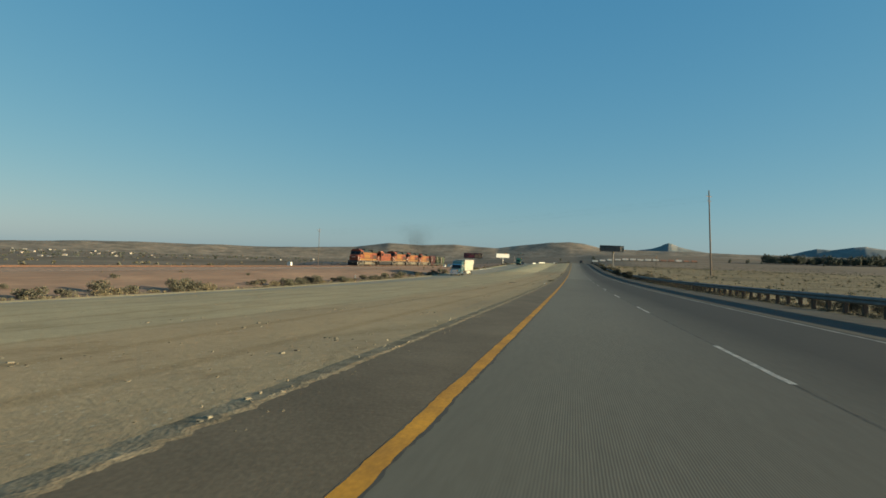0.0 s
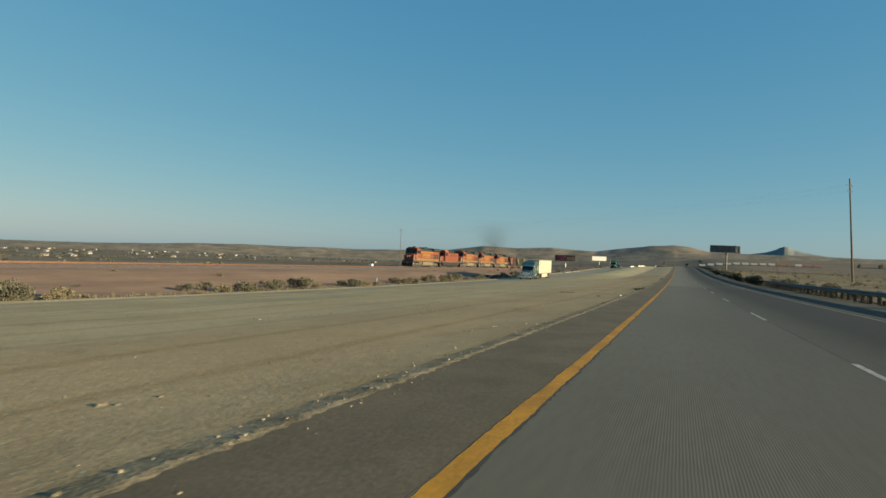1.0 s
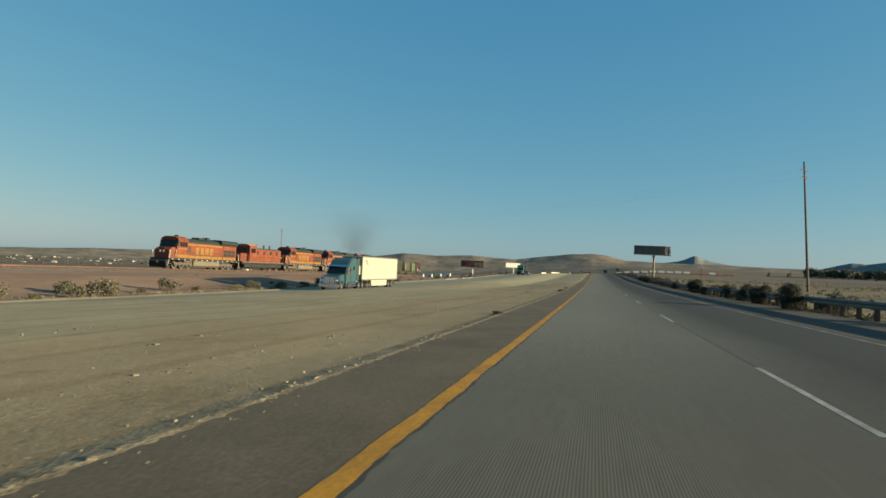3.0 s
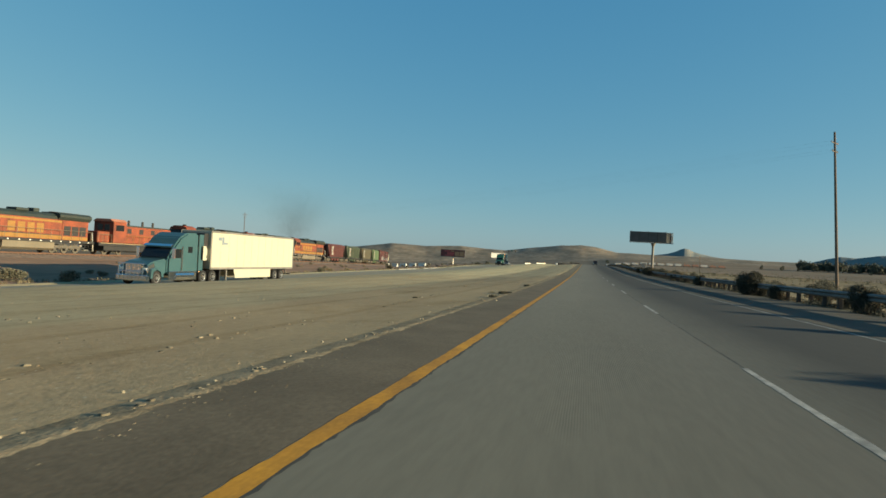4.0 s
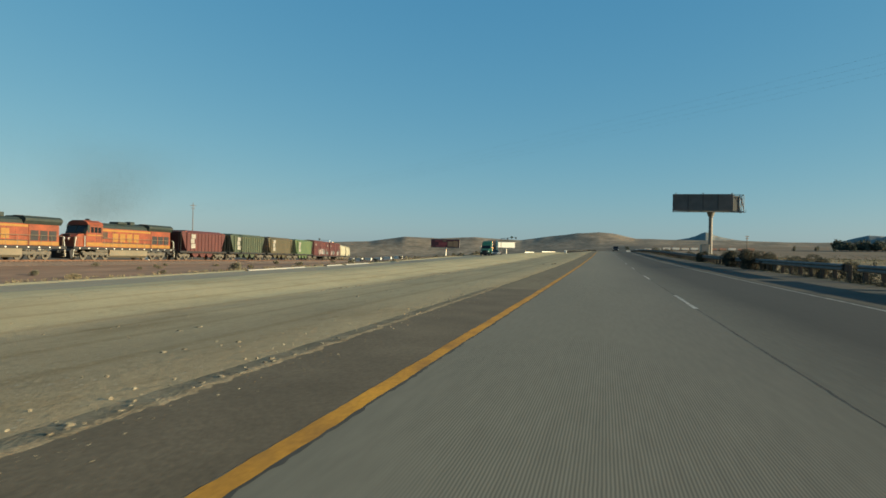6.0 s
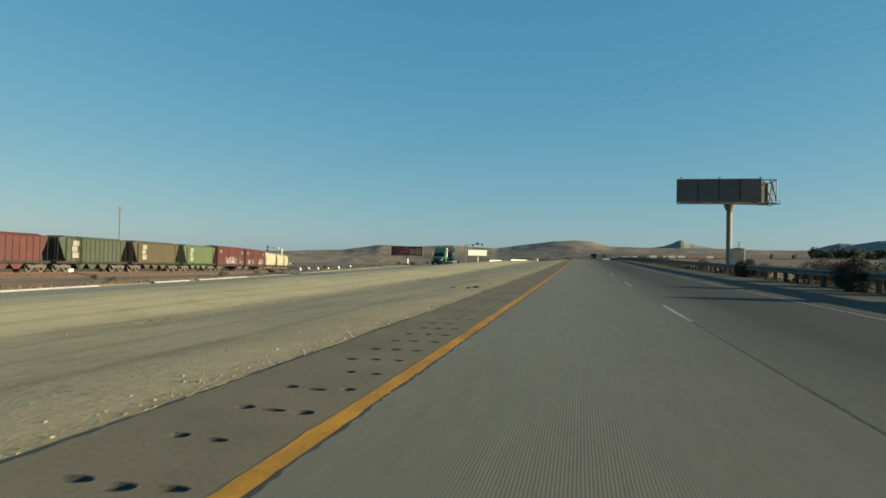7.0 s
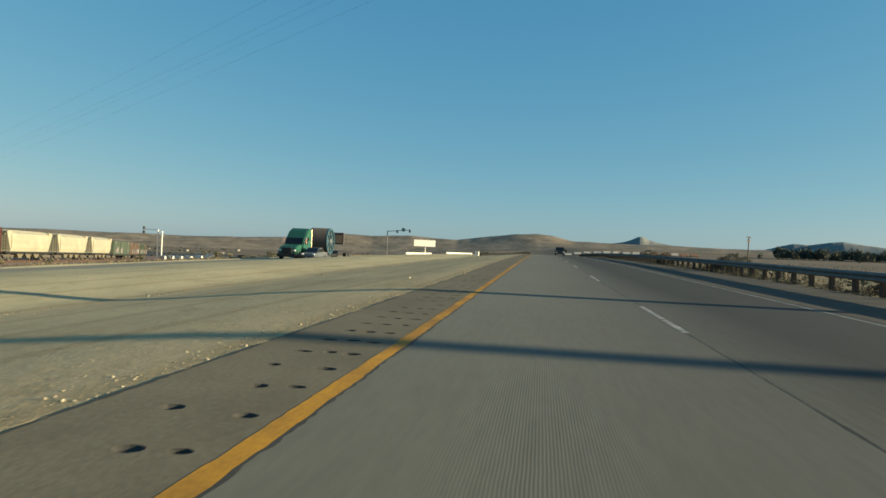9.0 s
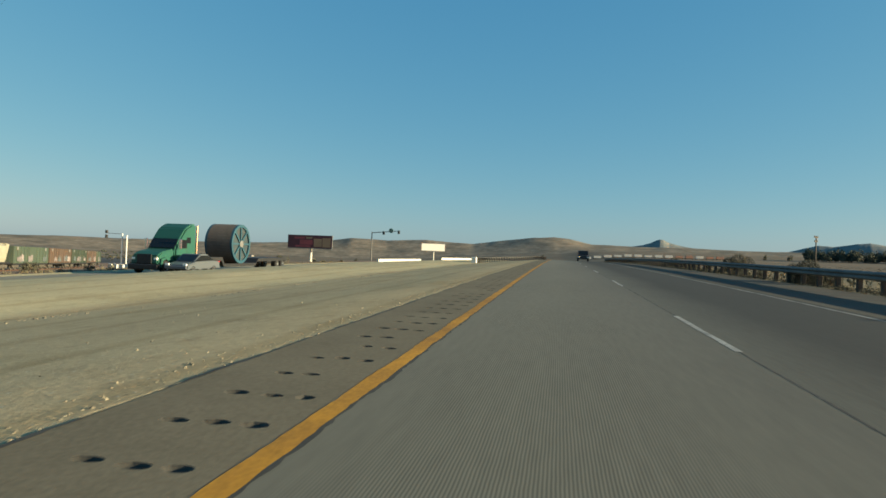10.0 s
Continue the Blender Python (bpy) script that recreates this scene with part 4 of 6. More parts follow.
def along_track(bm, outline, s0, s1, step=4.0):
    rings = []
    for sv in lines((s0, s1, step)):
        x, yv, a = track_at(sv)
        z = rail_drop(sv)
        rings.append([bm.verts.new((x + u * math.cos(a), yv + u * math.sin(a), z + w)) for u, w in outline])
    n = len(outline)
    for p, q in zip(rings, rings[1:]):
        for i in range(n):
            bm.faces.new((p[i], p[(i + 1) % n], q[(i + 1) % n], q[i]))
    bmesh.ops.recalc_face_normals(bm, faces=bm.faces)


for u in (-0.75, 0.75):
    b = fresh()
    along_track(b, [(u - 0.04, -0.16), (u + 0.04, -0.16), (u + 0.04, 0.0), (u - 0.04, 0.0)], -200, 610)
    part("rail", b, M_RAIL, track)
b = fresh()
along_track(b, [(-3.4, -0.62), (-1.7, -0.18), (1.7, -0.18), (3.4, -0.62)], -200, 610)
part("ballast", b, M_BALLAST, track)
b = fresh()
sv = 100.0
while sv < 520:
    x, yv, a = track_at(sv)
    m = Matrix.Translation((x, yv, rail_drop(sv) - 0.2)) @ Matrix.Rotation(a, 4, "Z") @ Matrix.Diagonal((2.6, 0.23, 0.12, 1))
    vs = [b.verts.new(m @ Vector(p)) for p in ((-.5, -.5, .5), (.5, -.5, .5), (.5, .5, .5), (-.5, .5, .5), (-.5, -.5, -.5), (.5, -.5, -.5), (.5, .5, -.5), (-.5, .5, -.5))]
    for f in ((0, 1, 2, 3), (0, 4, 5, 1), (1, 5, 6, 2), (2, 6, 7, 3), (3, 7, 4, 0)):
        b.faces.new([vs[i] for i in f])
    sv += 0.6
tagged(part("sleepers", b, M_WOOD, track), kind="stuff")

# ---- road vehicles ----
def revolve(bm, x, y, z, profile, seg, dark=()):
    """A surface turned about the x axis; profile is a list of (offset along x, radius), dark names the bands with holes."""
    rings = [[bm.verts.new((x + o, y + math.cos(6.2832 * k / seg) * q, z + math.sin(6.2832 * k / seg) * q)) for k in range(seg)] for o, q in profile]
    for n, (p, q) in enumerate(zip(rings, rings[1:])):
        for k in range(seg):
            f = bm.faces.new((p[k], p[(k + 1) % seg], q[(k + 1) % seg], q[k]))
            if n in dark and k % 3 == 0:
                f.material_index = 1
    bm.faces.new(rings[0])
    bm.faces.new(rings[-1][::-1])
    bmesh.ops.recalc_face_normals(bm, faces=bm.faces)


def wheel(parent, x, y, r, width):
    """A tyre with rounded shoulders on a dished rim with hand holes and a proud hub."""
    h = width / 2
    half = [(h - 0.035, 0.60), (h, 0.68), (h, 0.88), (h - 0.03, 0.965), (h - 0.07, 1.0)]
    b = fresh()
    revolve(b, x, y, r, [(-o, q * r) for o, q in half] + [(o, q * r) for o, q in half[::-1]], 28)
    ty = part("tyre", b, M_TYRE, parent)
    dish = [(h + 0.03, 0.10), (h + 0.03, 0.19), (h - 0.045, 0.22), (h - 0.06, 0.33), (h - 0.05, 0.44), (h - 0.03, 0.52), (h + 0.004, 0.565), (h + 0.004, 0.61)]
    b = fresh()
    revolve(b, x, y, r, [(-o, q * r) for o, q in dish] + [(o, q * r) for o, q in dish[::-1]], 30, (3, 11))
    rim = part("rim", b, M_RIM, ty)
    rim.data.materials.append(M_BLACK)


def tractor(t, paint, y0, tall=3.75, guard=True, rear=5.75):
    """A conventional sleeper tractor with its nose at y0, heading -y."""
    b = fresh()
    extrude(b, [(y0 + 0.15, 0.75), (y0 + 0.2, 1.35), (y0 + 0.75, 1.62), (y0 + 2.2, 1.85), (y0 + 2.2, 0.75)], "x", -1.05, 1.05)
    bmesh.ops.bevel(b, geom=list(b.edges), offset=0.09, segments=2, affect="EDGES")
    hood = part("hood", b, paint, t)
    b = fresh()
    extrude(b, [(y0 + 2.15, 0.8), (y0 + 2.15, 1.85), (y0 + 2.75, 2.65), (y0 + 3.5, tall - 0.35), (y0 + 4.3, tall), (y0 + rear - 0.05, tall + 0.02), (y0 + rear, 0.8)], "x", -1.2, 1.2)
    bmesh.ops.bevel(b, geom=list(b.edges), offset=0.12, segments=2, affect="EDGES")
    cab = part("cab", b, paint, t)
    b = fresh()
    m = Matrix.Translation((0, y0 + 2.42, 2.27)) @ Matrix.Rotation(radians(-37), 4, "X") @ Matrix.Diagonal((2.1, 0.04, 0.86, 1))
    bmesh.ops.create_cube(b, size=1.0, matrix=m)
    part("windscreen", b, M_GLASS, cab)
    for sx in (-1, 1):
        b = fresh()
        extrude(b, [(y0 + 2.55, 1.9), (y0 + 2.95, 2.55), (y0 + 3.6, 2.55), (y0 + 3.6, 1.9)], "x", sx * 1.19, sx * 1.215)
        part("side_window", b, M_GLASS, cab)
        b = fresh()
        box(b, (sx * 1.19, y0 + rear - 1.35, 2.3), (sx * 1.212, y0 + rear - 0.8, 2.75), 0.005)
        part("sleeper_window", b, M_GLASS, cab)
        b = fresh()
        box(b, (sx * 1.195, y0 + 2.5, 0.9), (sx * 1.208, y0 + 3.62, 0.93))
        box(b, (sx * 1.195, y0 + 3.62, 0.9), (sx * 1.208, y0 + 3.65, 2.6))
        part("door_seam", b, M_BLACK, cab)
        b = fresh()
        box(b, (sx * 1.3, y0 + 2.35, 1.85), (sx * 1.55, y0 + 2.45, 2.6), 0.03)
        rod(b, (sx * 1.2, y0 + 2.5, 2.2), (sx * 1.35, y0 + 2.4, 2.2), 0.03, seg=5)
        part("mirror", b, M_CHROME, cab, "chrome door mirror")
        b = fresh()
        rod(b, (sx * 1.12, y0 + rear + 0.2, 0.9), (sx * 1.12, y0 + rear + 0.2, tall - 0.1), 0.09, seg=10)
        part("exhaust", b, M_CHROME, t, "chrome exhaust stack")
        b = fresh()
        rod(b, (sx * 1.0, y0 + 3.0, 0.62), (sx * 1.0, y0 + rear - 0.55, 0.62), 0.32, seg=14)
        part("fuel_tank", b, M_CHROME, t)
        b = fresh()
        box(b, (sx * 0.72, y0 + 0.16, 1.0), (sx * 1.04, y0 + 0.5, 1.22), 0.05)
        part("headlight", b, M_LAMP, hood, "clear headlight")
        b = fresh()
        extrude(b, [(y0 + 0.35, 0.5), (y0 + 0.45, 1.12), (y0 + 1.0, 1.25), (y0 + 1.6, 1.12), (y0 + 1.75, 0.6), (y0 + 1.55, 0.55), (y0 + 1.4, 0.95), (y0 + 1.0, 1.1), (y0 + 0.65, 0.95), (y0 + 0.55, 0.5)], "x", sx * 0.85, sx * 1.2)
        part("fender", b, paint, hood)
        wheel(t, sx * 1.03, y0 + 1.05, 0.51, 0.28)
        for yy in (y0 + rear + 0.75, y0 + rear + 2.05):
            wheel(t, sx * 0.92, yy, 0.51, 0.56)
    b = fresh()
    box(b, (-0.6, y0 + 0.12, 0.75), (0.6, y0 + 0.2, 1.45), 0.03)
    part("grille", b, M_CHROME if guard else M_BLACK, hood)
    b = fresh()
    box(b, (-1.2, y0 - 0.05, 0.32), (1.2, y0 + 0.3, 0.72), 0.06)
    part("bumper", b, M_CHROME if guard else M_BLACK, t)
    if guard:
        b = fresh()
        for k in range(7):
            rod(b, (-0.9 + 0.3 * k, y0 - 0.12, 0.45), (-0.9 + 0.3 * k, y0 - 0.08, 1.45), 0.03, seg=6)
        rod(b, (-1.0, y0 - 0.1, 1.45), (1.0, y0 - 0.1, 1.45), 0.04, seg=6)
        rod(b, (-1.0, y0 - 0.1, 0.95), (1.0, y0 - 0.1, 0.95), 0.04, seg=6)
        part("bull_bar", b, M_CHROME, t, "chrome bull bar")
    b = fresh()
    box(b, (-0.45, y0 + 0.6, 0.62), (0.45, y0 + rear + 2.85, 0.86))
    part("chassis", b, M_BLACK, t)


TEAL = tone("teal_truck_paint", (0.033, 0.076, 0.085), 0.3, 0.08)
GRN = tone("green_truck_paint", (0.016, 0.082, 0.056), 0.5, 0.06)
TRAILER = surface("cream_trailer_skin", (0.36, 0.35, 0.27), 0.5, 0, 0.03, 0.6, 6.0)

t = thing("semi_truck", "teal semi truck with chrome bull bar pulling a cream box trailer", "truck")
tractor(t, TEAL, 0.0)
b = fresh()
box(b, (-1.3, 7.2, 1.12), (1.3, 21.7, 4.05), 0.03)
van = part("trailer_box", b, TRAILER, t, "cream box trailer")
for sx in (-1, 1):
    b = fresh()
    box(b, (sx * 1.302, 7.2, 3.93), (sx * 1.32, 21.7, 4.07))
    box(b, (sx * 1.302, 7.2, 1.08), (sx * 1.32, 21.7, 1.24))
    box(b, (sx * 1.302, 7.15, 1.1), (sx * 1.32, 7.32, 4.0))
    box(b, (sx * 1.302, 21.58, 1.1), (sx * 1.32, 21.74, 4.0))
    part("trim_rail", b, M_STEEL, van, "grey metal trim rail")
    b = fresh()
    extrude(b, [(10.75, 1.1), (17.2, 1.1), (17.2, 0.35), (11.05, 0.35)], "x", sx * 1.22, sx * 1.26)
    part("side_skirt", b, TRAILER, t)
    for k in range(11):
        b = fresh()
        yk = 8.6 + k * 1.22
        box(b, (sx * 1.301, yk, 1.24), (sx * 1.304, yk + 0.012, 3.93))
        part("panel_seam", b, M_STEEL, van)
    b = fresh()
    for a, c, z0, z1 in ((8.2, 8.7, 3.35, 3.6), (8.75, 8.95, 3.0, 3.65), (9.0, 9.6, 3.05, 3.2), (8.95, 9.05, 3.2, 3.6)):
        box(b, (sx * 1.303, a, z0), (sx * 1.306, c, z1))
    part("emblem", b, tone("grey_blue_mark", (0.13, 0.17, 0.2)), van, "small grey-blue plain shapes")
    for yy in (18.2, 19.5):
        wheel(t, sx * 0.95, yy, 0.51, 0.56)
b = fresh()
box(b, (-1.15, 21.5, 0.5), (1.15, 21.6, 0.62))
box(b, (-0.7, 21.45, 0.5), (-0.6, 21.55, 1.1))
box(b, (0.6, 21.45, 0.5), (0.7, 21.55, 1.1))
part("rear_bumper", b, M_STEEL, t)
b = fresh()
box(b, (-0.5, 7.6, 0.9), (0.5, 21.5, 1.1))
part("trailer_frame", b, M_BLACK, t)
for sx in (-1, 1):
    b = fresh()
    box(b, (sx * 1.06, 5.95, 1.75), (sx * 1.24, 6.75, 2.85), 0.04)
    part("side_box", b, TRAILER, t, "white box behind the cab")
    b = fresh()
    box(b, (sx * 1.2, 5.72, 1.0), (sx * 1.24, 6.3, 3.7), 0.02)
    part("cab_extender", b, TEAL, t)
b = fresh()
box(b, (-1.05, 6.7, 1.75), (1.05, 7.18, 2.7), 0.06)
unit = part("cooling_unit", b, TRAILER, van, "white cooling unit on the trailer front")
b = fresh()
box(b, (-1.05, 6.72, 2.72), (1.05, 7.18, 3.85), 0.06)
part("grille", b, M_BLACK, unit, "black grille above the white casing")
b = fresh()
rod(b, (1.056, 6.95, 2.05), (1.075, 6.95, 2.05), 0.12, seg=12)
part("vent", b, M_BLACK, unit)
for sx in (-1, 1):
    b = fresh()
    box(b, (sx * 1.12, 2.3, 0.35), (sx * 1.22, 5.6, 0.98), 0.03)
    part("side_fairing", b, M_CHROME, t, "polished lower side fairing")
    b = fresh()
    box(b, (sx * 1.215, 3.68, 1.0), (sx * 1.235, 3.78, 2.75), 0.005)
    part("door_trim", b, M_CHROME, t, "bright vertical trim strip")
    b = fresh()
    extrude(b, [(0.14, 0.8), (0.2, 1.3), (0.75, 1.52), (0.9, 1.3), (0.6, 0.8)], "x", sx * 1.04, sx * 1.09)
    part("hood_trim", b, M_CHROME, t, "polished hood corner")
b = fresh()
m = Matrix.Translation((0, 2.62, 2.78)) @ Matrix.Rotation(radians(-60), 4, "X") @ Matrix.Diagonal((2.2, 0.05, 0.3, 1))
bmesh.ops.create_cube(b, size=1.0, matrix=m)
part("sun_visor", b, M_CHROME, t, "bright sun visor over the windscreen")
b = fresh()
box(b, (-1.1, 8.9, 0.15), (1.1, 9.05, 1.0))
part("mud_flap", b, M_BLACK, t)
for sx in (-1, 1):
    b = fresh()
    box(b, (sx * 0.85 - 0.06, 10.2, 0.12), (sx * 0.85 + 0.06, 10.35, 1.1))
    part("landing_leg", b, M_STEEL, t)
t.matrix_basis = pose(-29.2, 160.8, opp_z(-29.2, 172), math.degrees(math.atan(0.0005)))

g = thing("semi_truck", "green semi truck pulling a low black flatbed trailer", "truck")
tractor(g, GRN, 0.0, 3.8, False, 4.95)
b = fresh()
extrude(b, [(5.4, 0.88), (5.4, 1.2), (9.0, 1.2), (9.4, 0.62), (15.4, 0.62), (15.8, 1.05), (22.4, 1.05), (22.4, 0.75), (15.6, 0.75), (15.2, 0.35), (9.3, 0.35), (8.9, 0.88)], "x", -1.27, 1.27)
part("flatbed", b, M_BLACK, g, "low black flatbed deck")
for sx in (-1, 1):
    for yy in (20.2, 21.5):
        wheel(g, sx * 0.95, yy, 0.46, 0.5)
gz = opp_z(-29.3, 349)
g.matrix_basis = pose(-29.3, 349.0, gz, math.degrees(math.atan(0.009)))
reel = thing("cable_reel", "huge wood-lagged cable reel with blue steel flanges lying on the flatbed", "cable reel")
M_LAG = surface("lagging_wood", (0.125, 0.098, 0.076), 0.85, 0, 0.12, 1.5, 8.0, 0.1)
M_FLANGE = tone("steel_blue_paint", (0.025, 0.075, 0.10), 0.45)
NL = 44
for k in range(NL):
    a0 = 2 * math.pi * k / NL
    b = fresh()
    m = Matrix.Rotation(a0, 4, "X") @ Matrix.Translation((0, 0, 1.69)) @ Matrix.Diagonal((2.2, 2 * math.pi * 1.69 / NL * 0.985, 0.09, 1))
    bmesh.ops.create_cube(b, size=1.0, matrix=m)
    part("lagging_board", b, M_LAG, reel)
for sx in (-1, 1):
    b = fresh()
    ring0 = [(1.74 * math.cos(2 * math.pi * i / 40), 1.74 * math.sin(2 * math.pi * i / 40)) for i in range(40)]
    ring1 = [(1.5 * math.cos(2 * math.pi * i / 40), 1.5 * math.sin(2 * math.pi * i / 40)) for i in range(40)]
    vs = [[b.verts.new((x, p[0], p[1])) for p in ring] for x in (sx * 1.12, sx * 1.3) for ring in (ring0, ring1)]
    for i in range(40):
        j = (i + 1) % 40
        for p, q in ((0, 1), (1, 3), (3, 2), (2, 0)):
            b.faces.new((vs[p][i], vs[p][j], vs[q][j], vs[q][i]))
    bmesh.ops.recalc_face_normals(b, faces=b.faces)
    fl = part("flange", b, M_FLANGE, reel, "blue steel flange rim")
    b = fresh()
    rod(b, (sx * 1.12, 0, 0), (sx * 1.16, 0, 0), 1.52, seg=40)
    part("flange_plate", b, tone("dull_blue_plate", (0.035, 0.05, 0.055)), fl)
    for k in range(8):
        a0 = math.pi * k / 4
        b = fresh()
        m = Matrix.Rotation(a0, 4, "X") @ Matrix.Translation((sx * 1.22, 0, 0.85)) @ Matrix.Diagonal((0.12, 0.16, 1.4, 1))
        bmesh.ops.create_cube(b, size=1.0, matrix=m)
        part("spoke", b, M_FLANGE, fl)
    b = fresh()
    rod(b, (sx * 1.1, 0, 0), (sx * 1.34, 0, 0), 0.3, seg=16)
    part("hub", b, M_STEEL, fl)
reel.matrix_basis = pose(-29.3, 361.2, gz + 0.11 + 0.62 + 1.74)

SILVER = tone("silver_car_paint", (0.10, 0.11, 0.115), 0.35, 0.04)


def passenger_car(paint, label, name, length, width, height, boxy):
    t = thing(name, label, "car")
    h, w = length / 2, width / 2
    b = fresh()
    if boxy:
        low = [(-h, 0.45), (-h + 0.05, 0.95), (-h + 1.2, 1.08), (h - 0.1, 1.1), (h, 0.5)]
        up = [(-h + 1.1, 1.05), (-h + 1.8, height), (h - 0.45, height), (h - 0.12, 1.08)]
    else:
        low = [(-h, 0.35), (-h + 0.05, 0.68), (-h + 1.2, 0.88), (h - 0.9, 0.95), (h - 0.05, 0.9), (h, 0.4)]
        up = [(-h + 1.15, 0.86), (-h + 2.0, height), (h - 1.6, height), (h - 0.7, 0.93)]
    extrude(b, low, "x", -w, w)
    bmesh.ops.bevel(b, geom=list(b.edges), offset=0.07, segments=2, affect="EDGES")
    body = part("body", b, paint, t)
    b = fresh()
    extrude(b, up, "x", -w + 0.12, w - 0.12)
    bmesh.ops.bevel(b, geom=list(b.edges), offset=0.06, segments=2, affect="EDGES")
    part("cabin", b, paint, t)
    ins = [(a * 0.93 + 0.07 * (up[0][0] + up[-1][0]) / 2, z - (0.09 if z > 1.2 else -0.06)) for a, z in up]
    for sx in (-1, 1):
        b = fresh()
        extrude(b, ins, "x", sx * (w - 0.13), sx * (w - 0.105))
        part("side_window", b, M_GLASS, t)
        for yy in (-h + 0.85, h - 0.9):
            wheel(t, sx * (w - 0.1), yy, 0.36 if boxy else 0.31, 0.22)
        b = fresh()
        box(b, (sx * (w - 0.35), -h - 0.02, 0.62), (sx * (w - 0.05), -h + 0.1, 0.78), 0.02)
        part("headlight", b, M_LAMP, t)
        b = fresh()
        box(b, (sx * (w - 0.25), h - 0.1, 0.8), (sx * (w - 0.03), h + 0.02, 1.15 if boxy else 0.95), 0.02)
        part("tail_light", b, tone("red_lens", (0.3, 0.02, 0.02), 0.3), t, "red tail light")
    for (y0, z0), (y1, z1), nm in ((up[0], up[1], "windscreen"), (up[-1], up[-2], "rear_window")):
        b = fresh()
        d = Vector((0, y1 - y0, z1 - z0))
        mid = Vector((0, (y0 + y1) / 2, (z0 + z1) / 2))
        m = Matrix.Translation(mid) @ Matrix.Rotation(math.atan2(d.z, d.y) - math.pi / 2, 4, "X") @ Matrix.Diagonal((2 * w - 0.5, 0.04, d.length * 0.8, 1))
        bmesh.ops.create_cube(b, size=1.0, matrix=m)
        part(nm, b, M_GLASS, t)
    for s in (-1, 1):
        b = fresh()
        box(b, (-w + 0.03, s * h - 0.08, 0.38), (w - 0.03, s * h + 0.06, 0.6), 0.04)
        part("bumper", b, paint if not boxy else M_BLACK, t)
    return t


c = passenger_car(SILVER, "silver sedan driving beside the green truck", "sedan", 4.6, 1.78, 1.45, False)
c.matrix_basis = pose(-26.7, 351.3, opp_z(-26.7, 351.3), 0.5)
SUVP = tone("black_suv_paint", (0.02, 0.02, 0.022), 0.35)
v = passenger_car(SUVP, "black sport utility vehicle in the outer lane seen from behind", "suv", 4.8, 1.95, 1.85, True)
v.matrix_basis = pose(4.3, 424.0, road_z(424) + 0.0)

# ---- roadside things ----
M_PANEL = surface("dark_billboard_slats", (0.080, 0.084, 0.080), 0.7, 0, 0.2, 0.8, 10.0)
M_FRAME = surface("grey_steel_frame", (0.12, 0.12, 0.115), 0.6, 0.3, 0.15, 1.0, 10.0)
M_COLUMN = surface("grey_tan_painted_column", (0.155, 0.142, 0.122), 0.6, 0, 0.1, 0.8, 8.0)
M_CONCW = surface("pale_concrete", (0.62, 0.58, 0.48), 0.85, 0, 0.1, 0.8, 10.0, 0.2)
M_WIRE = surface("dark_wire", (0.03, 0.03, 0.03), 0.6)


def rest(x, y):
    return ground_z(x, y)


bb = thing("billboard", "large blank dark billboard with steel truss on one tan column", "billboard")
b = fresh()
rod(b, (16.2, 291.1, rest(16.2, 291.1) - 0.3), (16.2, 291.1, 7.6), 0.30, 0.29, seg=24)
part("column", b, M_COLUMN, bb, smooth=False)
b = fresh()
rod(b, (16.2, 291.1, 7.1), (16.2, 291.1, 7.75), 0.38, 0.62, seg=24)
part("column_head", b, M_COLUMN, bb)
b = fresh()
box(b, (10.55, 289.5, 7.85), (19.1, 289.66, 10.42), 0.02)
face = part("front_face", b, M_PANEL, bb, "blank dark slatted face")
for k in range(1, 4):
    b = fresh()
    xk = 10.55 + 8.55 * k / 4
    box(b, (xk - 0.04, 289.46, 7.9), (xk + 0.04, 289.5, 10.4))
    part("seam", b, M_BLACK, face)
# the two faces stand in a narrow V that opens away from the road
rb = fresh()
extrude(rb, [(10.9, 290.25), (20.55, 293.0), (20.55, 293.15), (10.9, 290.4)], "y", 0, 1)
for vert in rb.verts:
    px, py, pz = vert.co
    vert.co = (px, pz, 7.85 + 2.57 * py)
bmesh.ops.recalc_face_normals(rb, faces=rb.faces)
part("rear_face", rb, M_PANEL, bb)


def bars(name, rods, r, mat, parent):
    for p, q in rods:
        bar = fresh()
        rod(bar, p, q, r, seg=6)
        part(name, bar, mat, parent)


bars("end_bar", [((10.5, 289.55, z), (10.62, 290.3, z)) for z in (7.75, 10.35)] + [((10.5, 289.6, 7.75), (10.5, 289.6, 10.4)), ((10.62, 290.3, 7.75), (10.62, 290.3, 10.35))], 0.035, M_FRAME, bb)
bars("end_bar", [((20.6, 289.75, z), (20.7, 293.0, z)) for z in (7.8, 10.3)] + [((20.6, y, 7.8), (20.6, y, 10.3)) for y in (289.75, 291.3, 292.95)] + [((20.6, 289.75, 7.8), (20.6, 291.3, 10.3)), ((20.6, 291.3, 10.3), (20.6, 292.95, 7.8))], 0.05, M_FRAME, bb)
bars("frame_bar", [((19.1, 289.75, z), (20.6, 289.75, z)) for z in (7.8, 10.3)] + [((19.25, 289.75, 10.3), (20.2, 289.75, 7.8)), ((19.95, 289.75, 10.3), (20.6, 289.75, 8.2))], 0.055, M_FRAME, bb)
b = fresh()
box(b, (10.5, 288.95, 7.66), (20.8, 289.45, 7.72))
cat = part("catwalk", b, M_FRAME, bb)
bars("bracket", [((10.7 + k * 1.4, 289.0, 7.63), (10.7 + k * 1.4, 289.9, 7.70)) for k in range(8)], 0.035, M_FRAME, cat)
bars("rail", [((10.5, 288.97, 7.98), (20.8, 288.97, 7.98))], 0.018, M_STEEL, cat)
